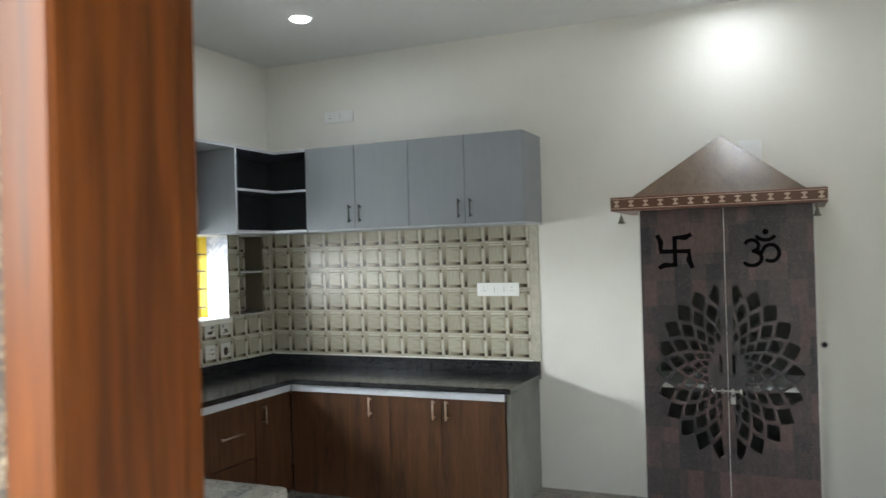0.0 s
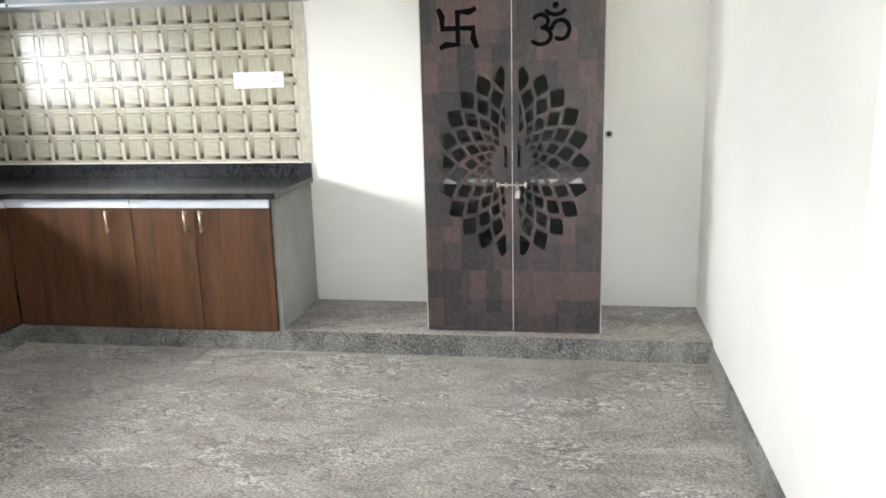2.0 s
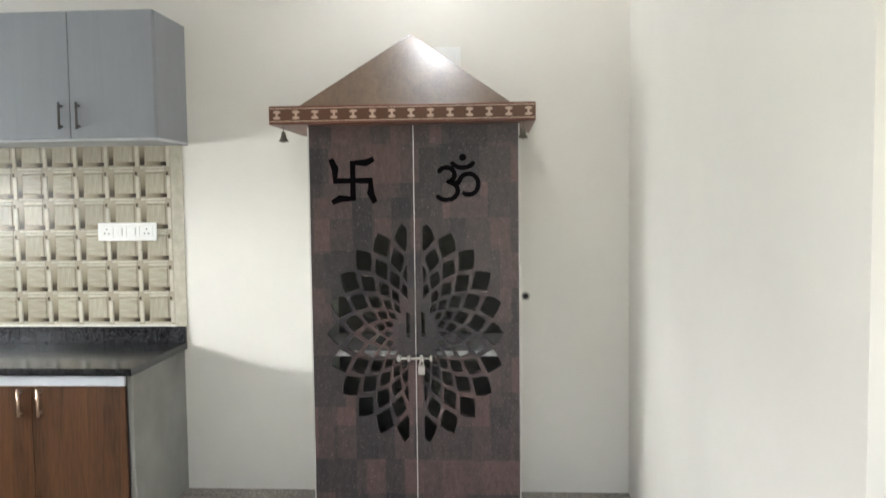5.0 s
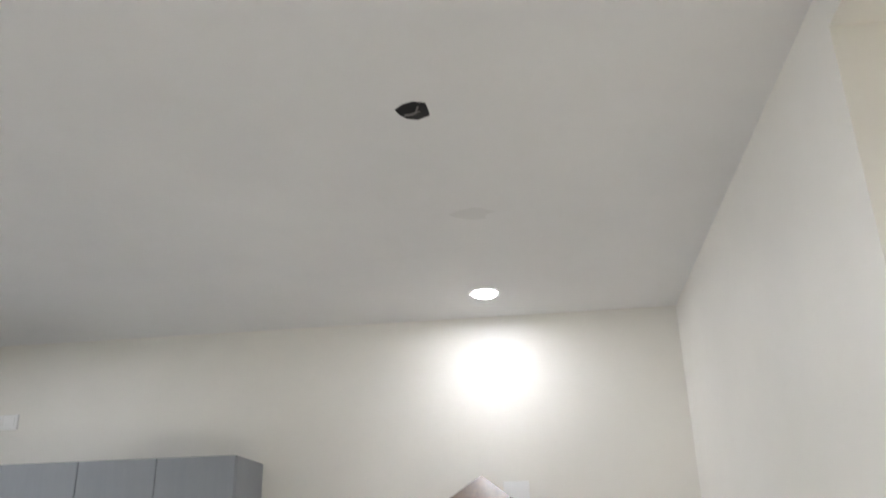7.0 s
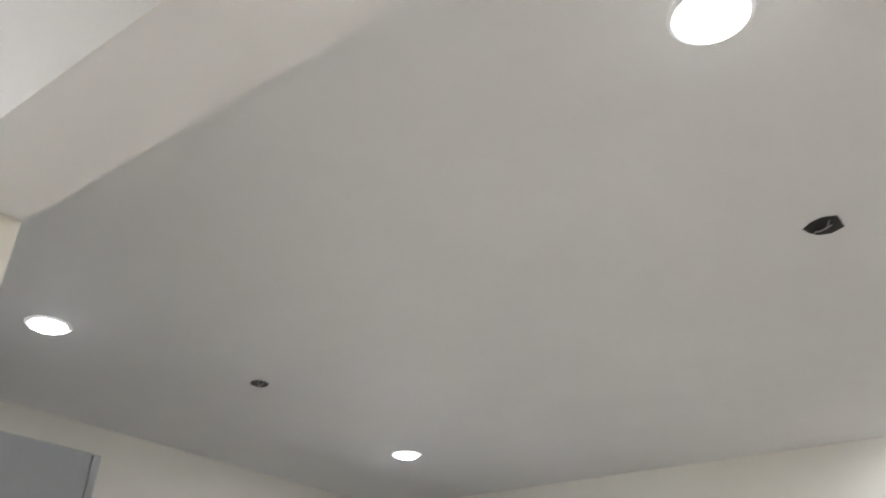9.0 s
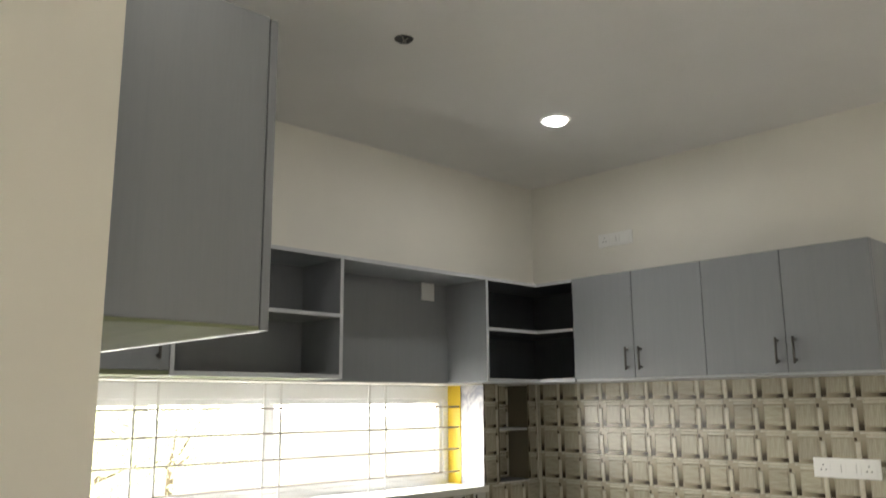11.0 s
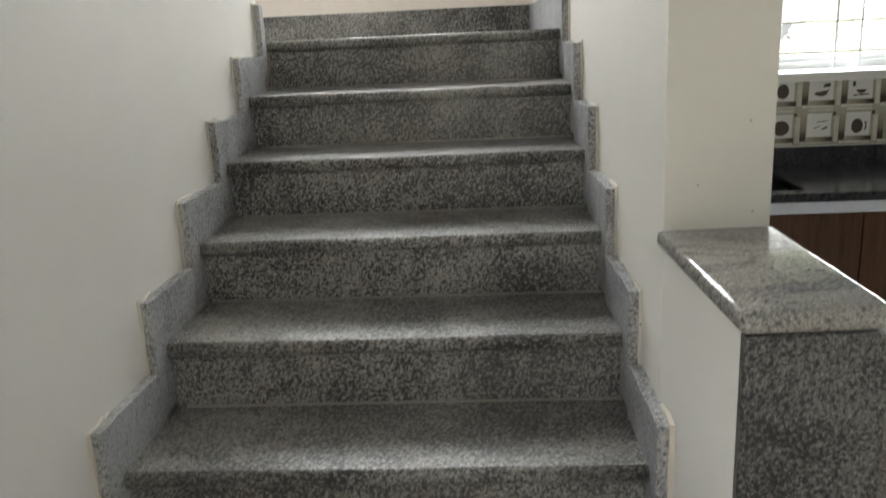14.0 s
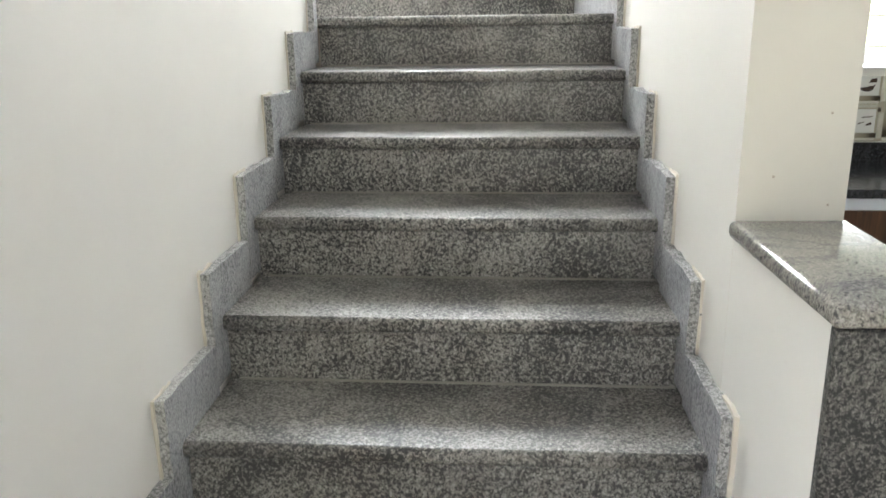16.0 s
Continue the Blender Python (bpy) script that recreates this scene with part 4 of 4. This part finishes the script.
def arc(cx, cz, rx, rz, a0, a1, n=12):
    return [(cx + rx * math.cos(radians(a0 + (a1 - a0) * i / n)), cz + rz * math.sin(radians(a0 + (a1 - a0) * i / n))) for i in range(n + 1)]


# signs are black strokes laid on the boards, coloured as the dark of cuts
CUT = mat("cut_shade_black", (0.006, 0.005, 0.006), 0.9, 0, 0.0)
sy0, sy1 = DY - 0.0022, DY - 0.0004
sx, sz, u = 3.207, 1.716, 0.078
for s in (1, -1):
    part("symbol_stroke", ribbon([(sx, sz), (sx, sz + s * u), (sx + s * u * 0.75, sz + s * u), (sx + s * u * 1.2, sz + s * u * 1.22)], 0.032, sy0, sy1), CUT, shrine, "dark auspicious sign")
    part("symbol_stroke", ribbon([(sx, sz), (sx + s * u, sz), (sx + s * u, sz - s * u * 0.7), (sx + s * u * 1.25, sz - s * u * 1.25)], 0.032, sy0 - 0.0003, sy1), CUT, shrine, "dark auspicious sign")
ox, oz = 3.672, 1.707
strokes = [arc(ox - 0.052, oz + 0.03, 0.036, 0.032, 165, -90), arc(ox - 0.052, oz - 0.04, 0.05, 0.040, 90, -150, 14),
           [(ox - 0.02, oz - 0.004), (ox + 0.005, oz - 0.006)] + arc(ox + 0.045, oz - 0.012, 0.043, 0.046, 170, -130, 16),
           arc(ox + 0.02, oz + 0.105, 0.055, 0.045, 205, 335), ]
for st in strokes:
    part("symbol_stroke", ribbon(st, 0.021, sy0, sy1), CUT, shrine, "dark auspicious sign")
part("symbol_dot", bm_rod((ox + 0.02, sy0, oz + 0.105), (ox + 0.02, sy1, oz + 0.105), 0.016, 16), CUT, shrine)

# bolt and padlock
bolt = part("slide_bolt", bm_rod((DC - 0.085, DY - 0.016, 0.928), (DC + 0.075, DY - 0.016, 0.928), 0.006, 10), STEEL, shrine, "steel sliding bolt")
for dx in (-0.075, -0.03, 0.025, 0.07):
    part("bolt_guide", bm_box(DC + dx - 0.007, DC + dx + 0.007, DY - 0.025, DY - 0.0005, 0.914, 0.942, 0.003), STEEL, bolt)
lockp = part("padlock", bm_box(DC + 0.012, DC + 0.042, DY - 0.036, DY - 0.018, 0.858, 0.902, 0.005, 2), STEEL, shrine, "small steel padlock")
part("shackle", bm_rod((DC + 0.018, DY - 0.027, 0.90), (DC + 0.024, DY - 0.027, 0.935), 0.004, 8), STEEL, lockp)
part("shackle", bm_rod((DC + 0.036, DY - 0.027, 0.90), (DC + 0.032, DY - 0.027, 0.935), 0.004, 8), STEEL, lockp)

# beam with a carved band, gable and bells
MAROON = wood("reddish_brown_beam", (0.09, 0.030, 0.018), (0.19, 0.070, 0.038), "x", 1.0, 0.35)
PEACH = paint("peach_band", (0.58, 0.42, 0.32), 0.45, 0.05)
RUST = paint("rust_motif", (0.115, 0.045, 0.02), 0.4, 0.08)
BX0, BX1, BYF, BZ0, BZ1 = 2.866, 4.005, -0.640, 1.957, 2.036
beam_part = part("beam", bm_box(BX0, BX1, BYF, -0.001, BZ0, BZ1, 0.003), MAROON, shrine, "reddish-brown beam across the top")
part("band", bm_box(BX0 + 0.002, BX1 - 0.002, BYF - 0.003, BYF - 0.0003, BZ0 + 0.010, BZ1 - 0.008), RUST, beam_part, "rust-brown patterned band")
for a in (BZ0 + 0.012, BZ1 - 0.013):
    part("pale_line", bm_box(BX0 + 0.003, BX1 - 0.003, BYF - 0.0042, BYF - 0.0031, a, a + 0.0035), PEACH, beam_part, "thin peach line")
for i in range(14):
    cx, cz = BX0 + 0.036 + (BX1 - BX0 - 0.066) * i / 13, (BZ0 + BZ1) / 2 + 0.001
    for s in (1, -1):
        rim = [(cx + s * 0.017 * math.cos(a), cz + s * (0.0125 + 0.0065 * math.sin(a))) for a in [k * math.tau / 8 for k in range(8)]]
        part("motif", bm_prism(rim, BYF - 0.0046, BYF - 0.0031, "y"), PEACH, beam_part)
    part("motif_waist", bm_prism([(cx - 0.007, cz - 0.007), (cx + 0.007, cz - 0.007), (cx + 0.003, cz), (cx + 0.007, cz + 0.007), (cx - 0.007, cz + 0.007), (cx - 0.003, cz)], BYF - 0.0044, BYF - 0.0031, "y"), PEACH, beam_part)
g = bmesh.new()
pts = [(2.985, -0.60, BZ1 + 0.001), (3.905, -0.60, BZ1 + 0.001), (3.452, -0.34, 2.389)]
lo = [g.verts.new(p) for p in pts]
hi = [g.verts.new((p[0], p[1] + 0.016, p[2] - 0.002)) for p in pts]
g.faces.new(lo), g.faces.new(hi[::-1])
for i in range(3):
    g.faces.new((lo[i], hi[i], hi[(i + 1) % 3], lo[(i + 1) % 3]))
bmesh.ops.recalc_face_normals(g, faces=g.faces[:])
part("gable", g, GABLE, shrine, "glossy brown triangular gable board")
BRASS = mat("aged_brass", (0.22, 0.20, 0.16), 0.3, 1.0)
for x in (2.922, 3.952):
    bell = part("bell", bmesh.new(), BRASS, shrine, "small brass bell")
    b = bmesh.new()
    prof = [(0.003, 1.930), (0.008, 1.926), (0.011, 1.912), (0.014, 1.899), (0.021, 1.889), (0.023, 1.886)]
    n = 16
    rings = [[b.verts.new((x + r * math.cos(i * math.tau / n), -0.615 + r * math.sin(i * math.tau / n), z)) for i in range(n)] for r, z in prof]
    for r0, r1 in zip(rings, rings[1:]):
        for i in range(n):
            b.faces.new((r0[i], r0[(i + 1) % n], r1[(i + 1) % n], r1[i])).smooth = True
    b.faces.new(rings[0])
    b.to_mesh(bell.data)
    b.free()
    bell.data.materials.clear()
    bell.data.materials.append(BRASS)
    part("hook", bm_rod((x, -0.615, 1.928), (x, -0.615, 1.958), 0.002, 6), BRASS, bell)
    part("clapper", bm_rod((x, -0.615, 1.90), (x, -0.615, 1.882), 0.004, 8), BRASS, bell)

# ---- entrance door frame ----
frame_d = thing("door_frame", (3.9, -4.86, 0), "polished orange-brown teak entrance door frame", "door frame", kind="structure")
part("jamb", bm_box(3.384, 3.434, -4.93, -4.815, 0, 2.12, 0.004), TEAK, frame_d)
part("stop", bm_box(3.385, 3.428, -4.8145, -4.79, 0, 2.12, 0.003), TEAK, frame_d)
part("jamb", bm_box(4.438, 4.499, -4.93, -4.79, 0, 2.12, 0.004), TEAK, frame_d)
part("head", bm_box(3.384, 4.499, -4.93, -4.79, 2.121, 2.19, 0.004), TEAK, frame_d)

# ---- ground, floor and skirting ----
GRASS = paint("dry_ground", (0.32, 0.30, 0.22), 0.9, 0.25)
solo("ground", bm_box(-400, 400, -400, 400, -1.3, -1.0), GRASS, "grassy plot around the house", "ground", kind="structure")
floor = structure("floor", [(0.0, 7.0, -5.6, 0.0, -0.30, -0.006)], CEMENT, "grey granite floor of large rough-finished slabs", "floor")
for i, (x0, x1) in enumerate(((0.0, 1.75), (1.75, 3.62), (3.62, XR + 0.2))):
    for j, (y0, y1) in enumerate(((-0.62, 0.0), (-2.3, -0.62), (-4.1, -2.3), (-5.6, -4.1))):
        sl = new("slab", mesh_of("slab", bm_box(x0 + 0.001, x1 - 0.001, y0 + 0.001, y1 - 0.001, -0.0055, 0.0), FLOOR))
        sl.parent = floor
sk = thing("baseboard", (4.49, -1.6, 0), "thin grey granite skirting along the side wall", "baseboard", kind="structure")
part("board", bm_box(4.482, 4.4995, -2.575, -0.612, 0.0, 0.105, 0.002), GRANITE, sk)

# ---- outside: trees and far houses ----
LEAF = paint("sunlit_leaves", (0.24, 0.30, 0.13), 0.6, 0.3)
lt = LEAF.node_tree
thin, both = lt.nodes.new("ShaderNodeBsdfTranslucent"), lt.nodes.new("ShaderNodeAddShader")
thin.inputs["Color"].default_value = (0.80, 0.82, 0.60, 1)
lt.links.new(lt.nodes["Principled BSDF"].outputs[0], both.inputs[0])
lt.links.new(thin.outputs[0], both.inputs[1])
lt.links.new(both.outputs[0], lt.nodes["Material Output"].inputs["Surface"])
HAZE = bpy.data.materials.new("bright_hazy_sky")
HAZE.use_nodes = True
hz = HAZE.node_tree.nodes["Principled BSDF"]
hz.inputs["Base Color"].default_value = (0, 0, 0, 1)
hz.inputs["Emission Color"].default_value, hz.inputs["Emission Strength"].default_value = (0.97, 1.0, 0.98, 1), 8.0
solo("backdrop", bm_box(-152, -150, -220, 160, -0.99, 130), HAZE, "white hazy sky beyond the trees", "backdrop", kind="structure")
BARK = paint("bark", (0.26, 0.21, 0.15), 0.9, 0.3)


def tree(x, y, height, spread, seed):
    rnd = random.Random(seed)
    t = thing("tree", (x, y, -1.0), "leafy green tree outside the house", "tree", "trees outside")
    part("trunk", bm_rod((x, y, -1.0), (x + 0.1, y, -1.0 + height * 0.55), 0.11, 8, 0.06), BARK, t)
    verts, faces = [], []
    for c in range(26):
        a, r = rnd.uniform(0, math.tau), spread * math.sqrt(rnd.random())
        cx, cy, cz = x + r * math.cos(a), y + r * math.sin(a), -1.0 + height * rnd.uniform(0.42, 1.0) * (1 - 0.25 * (r / spread) ** 2)
        if c < 6:
            part("limb", bm_rod((x + 0.05, y, -1.0 + height * 0.4), (cx, cy, cz), 0.035, 6, 0.01), BARK, t)
        for k in range(70):
            p = Vector((rnd.gauss(0, 1), rnd.gauss(0, 1), rnd.gauss(0, 0.8))) * spread * 0.17 + Vector((cx, cy, cz))
            q = Euler((rnd.uniform(0, 6), rnd.uniform(0, 6), rnd.uniform(0, 6))).to_matrix()
            s = rnd.uniform(0.05, 0.10)
            i = len(verts)
            verts += [p + q @ Vector(v) for v in ((-s, 0, 0), (0, -s * 0.45, 0.01), (s, 0, 0), (0, s * 0.45, 0.01))]
            faces.append((i, i + 1, i + 2, i + 3))
    me = bpy.data.meshes.new("crown")
    me.from_pydata(verts, [], faces)
    me.materials.append(LEAF)
    part("crown", me, LEAF, t)


for x, y, h, s, seed in ((-12, -1.0, 2.8, 1.7, 1), (-14, -4.2, 2.3, 1.6, 2), (-13, 1.8, 3.1, 1.8, 3), (-16, -7.0, 3.0, 1.8, 4), (-15, 4.6, 3.3, 1.9, 5), (-17, -2.6, 2.6, 1.7, 6)):
    tree(x, y, h, s, seed)
PLASTER = paint("pale_facade", (0.80, 0.78, 0.74), 0.8, 0.06)
# dark panes painted a lighter grey to stand for the haze before them
HAZED_GLASS = mat("hazed_window_glass", (0.35, 0.36, 0.37), 0.1)
for x, y, w, h, st in ((-48, -8, 14, 7.0, 2), (-60, 14, 20, 9.5, 3)):
    hs = thing("house", (x, y, -1.0), "pale rendered house in the distance", "house", "far houses")
    part("wall", bm_box(x - 8, x, y - w / 2, y + w / 2, -1.0, h - 1.0), PLASTER, hs)
    part("roof", bm_box(x - 8.3, x + 0.3, y - w / 2 - 0.3, y + w / 2 + 0.3, h - 1.0, h - 0.7), PLASTER, hs)
    for k in range(st):
        for i in range(5):
            yy, zz = y - w / 2 + w * (i + 0.5) / 5, -1.0 + h * (k + 0.35) / st
            wn_ = part("window", bm_box(x + 0.002, x + 0.08, yy - 0.8, yy + 0.8, zz, zz + 1.3), PLASTER, hs)
            part("pane", bm_box(x + 0.081, x + 0.10, yy - 0.7, yy + 0.7, zz + 0.1, zz + 1.2), HAZED_GLASS, wn_)

# ---- wall tiles: one woven piece each ----
PX, PY, PZ = 0.1645, 0.1685, 0.162


def tile_mesh(name, kind, top=True):
    """One woven motif: a raised square, a lying and a standing strip, proud of a dark bed; looks towards -y, centred."""
    b = bmesh.new()

    def block(x0, x1, z0, z1, y, m, bev=0.0022):
        c = bm_box(x0, x1, y, -0.0001, z0, z1)
        fr = [e for e in c.edges if all(v.co.y < y + 1e-6 for v in e.verts)]
        bmesh.ops.bevel(c, geom=fr, offset=bev, segments=1, affect="EDGES")
        for f in c.faces:
            f.material_index = m
        join_bm(b, c)

    hx, hz = PX / 2, PZ / 2
    zt = hz if top else 0.040
    block(-hx, hx, -hz, zt, -0.0012, 2, 0.0002)
    # the strips beside and below, each fading to dark, as printed shade, where it dips under the next
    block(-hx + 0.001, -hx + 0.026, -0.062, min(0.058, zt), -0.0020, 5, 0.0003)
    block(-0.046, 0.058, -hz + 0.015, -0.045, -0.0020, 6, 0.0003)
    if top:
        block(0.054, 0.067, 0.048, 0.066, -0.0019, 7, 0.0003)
    # the raised cream bars
    block(0.058, hx - 0.001, -hz + 0.012, min(0.046, zt), -0.0058, 1, 0.0035)
    block(-hx + 0.002, 0.052, -hz + 0.001, -hz + 0.014, -0.0050, 1, 0.003)
    if top:
        block(-0.055, 0.052, 0.066, hz - 0.001, -0.0050, 1, 0.003)
    if kind in "ab":
        block(-0.054, 0.048, -0.043, min(0.060, zt), -0.0048, 0, 0.0035)
    else:
        block(-0.054, 0.048, -0.043, min(0.060, zt), -0.0044, 4, 0.001)
        y0, y1 = -0.0056, -0.0040
        pics = {"jar": [arc(0, 0, 0.026, 0.033, 0, 360, 12)[:-1]], "plate": [arc(0, 0, 0.035, 0.034, 0, 360, 16)[:-1]],
                "mug": [arc(-0.006, 0, 0.025, 0.033, 0, 360, 12)[:-1], [(0.024, -0.018), (0.033, -0.016), (0.034, 0.016), (0.024, 0.020), (0.024, 0.012), (0.028, 0.010), (0.028, -0.010), (0.024, -0.010)]],
                "pot": [arc(-0.004, -0.010, 0.028, 0.016, 180, 360, 10) + [(0.03, 0.006), (0.022, 0.0)], [(0.002, 0.012), (0.034, 0.014), (0.034, 0.032), (0.010, 0.028)]],
                "cups": [arc(0.0, 0.006, 0.024, 0.026, 200, 340, 8), [(-0.036, 0.010), (-0.024, 0.012), (-0.026, 0.034), (-0.038, 0.032)], [(-0.034, -0.03), (0.036, -0.026), (0.030, -0.020), (-0.03, -0.024)]],
                "lines": [[(-0.012, 0.022), (0.034, 0.026), (0.034, 0.030), (-0.010, 0.027)], [(-0.024, -0.006), (0.0, 0.002), (0.002, 0.006), (-0.024, -0.001)], [(0.008, -0.014), (0.034, -0.006), (0.030, 0.004), (0.010, -0.006)]]}
        for poly in pics[kind]:
            poly = [(px, min(pz, zt - 0.003)) for px, pz in poly]
            c = bm_prism(poly, y0, y1, "y")
            for f in c.faces:
                f.material_index = 3
            join_bm(b, c)
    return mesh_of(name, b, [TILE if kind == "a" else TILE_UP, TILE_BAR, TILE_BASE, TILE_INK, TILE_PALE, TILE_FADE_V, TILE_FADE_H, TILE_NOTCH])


TM = {(k, t): tile_mesh("tile", k, t) for k in ("a", "b", "jar", "plate", "mug", "pot", "cups", "lines") for t in (True, False)}
bed = thing("backsplash", (1.1, -0.004, 0.985), "glazed cream tiles with a woven basket pattern above the worktop", "backsplash", kind="structure")
side_bed = thing("window_backsplash", (0.004, -1.9, 0.985), "glazed cream woven-pattern tiles with printed cups below the window", "backsplash", kind="structure")


def put_tile(parent, kind, m, top=True):
    ob = new("tile", TM[kind, top])
    ob.parent, ob.matrix_parent_inverse, ob.matrix_basis = parent, Matrix.Translation(-ORIGIN[parent]), m


weave = random.Random(7)
for r in range(6):
    for k in range(13):
        put_tile(bed, weave.choice("ab"), pose(2.085 - PX * k, -0.001, 1.075 + PZ * r))
part("edge_strip", bm_box(2.085 + PX / 2, 2.229, -0.006, -0.0005, 0.986, 1.921), TILE_BAR, bed)
part("corner_strip", bm_box(0.007, 2.085 - PX * 12.5, -0.006, -0.0005, 0.986, 1.921), TILE_BAR, bed)
PICS = {0: ("plate", "lines", "mug"), 1: ("jar", "pot", "cups")}
for r in range(6):
    z = 1.070 + PZ * r
    for k in range(-3, 19):
        y = -0.563 - PY * k
        if r >= 2 and -3.30 < y < -0.40:
            continue
        wide = PY / PX
        if r >= 2 and k == -2:
            continue
        if r >= 2 and k == -1:
            y, wide = -0.4565, 0.84
        if r >= 2 and k == -3:
            y, wide = -0.0535, 0.56
        kind = weave.choice("ab")
        for g0 in (2, 14):
            if r < 2 and g0 - 2 <= k <= g0:
                kind = PICS[r][g0 - k]
        put_tile(side_bed, kind, pose(0.001, y, z, 0, 0, 90) @ Matrix.Diagonal((wide, 1, 1, 1)), not (r == 1 and -3.3 < y < -0.45))

for r in range(4):
    for k in range(2):
        put_tile(niche, "ab"[(r + k) % 2], pose(-0.1625, -0.178 - 0.132 * k, 1.405 + 0.150 * r, 0, 0, 90) @ Matrix.Diagonal((0.82, 1, 0.9, 1)))
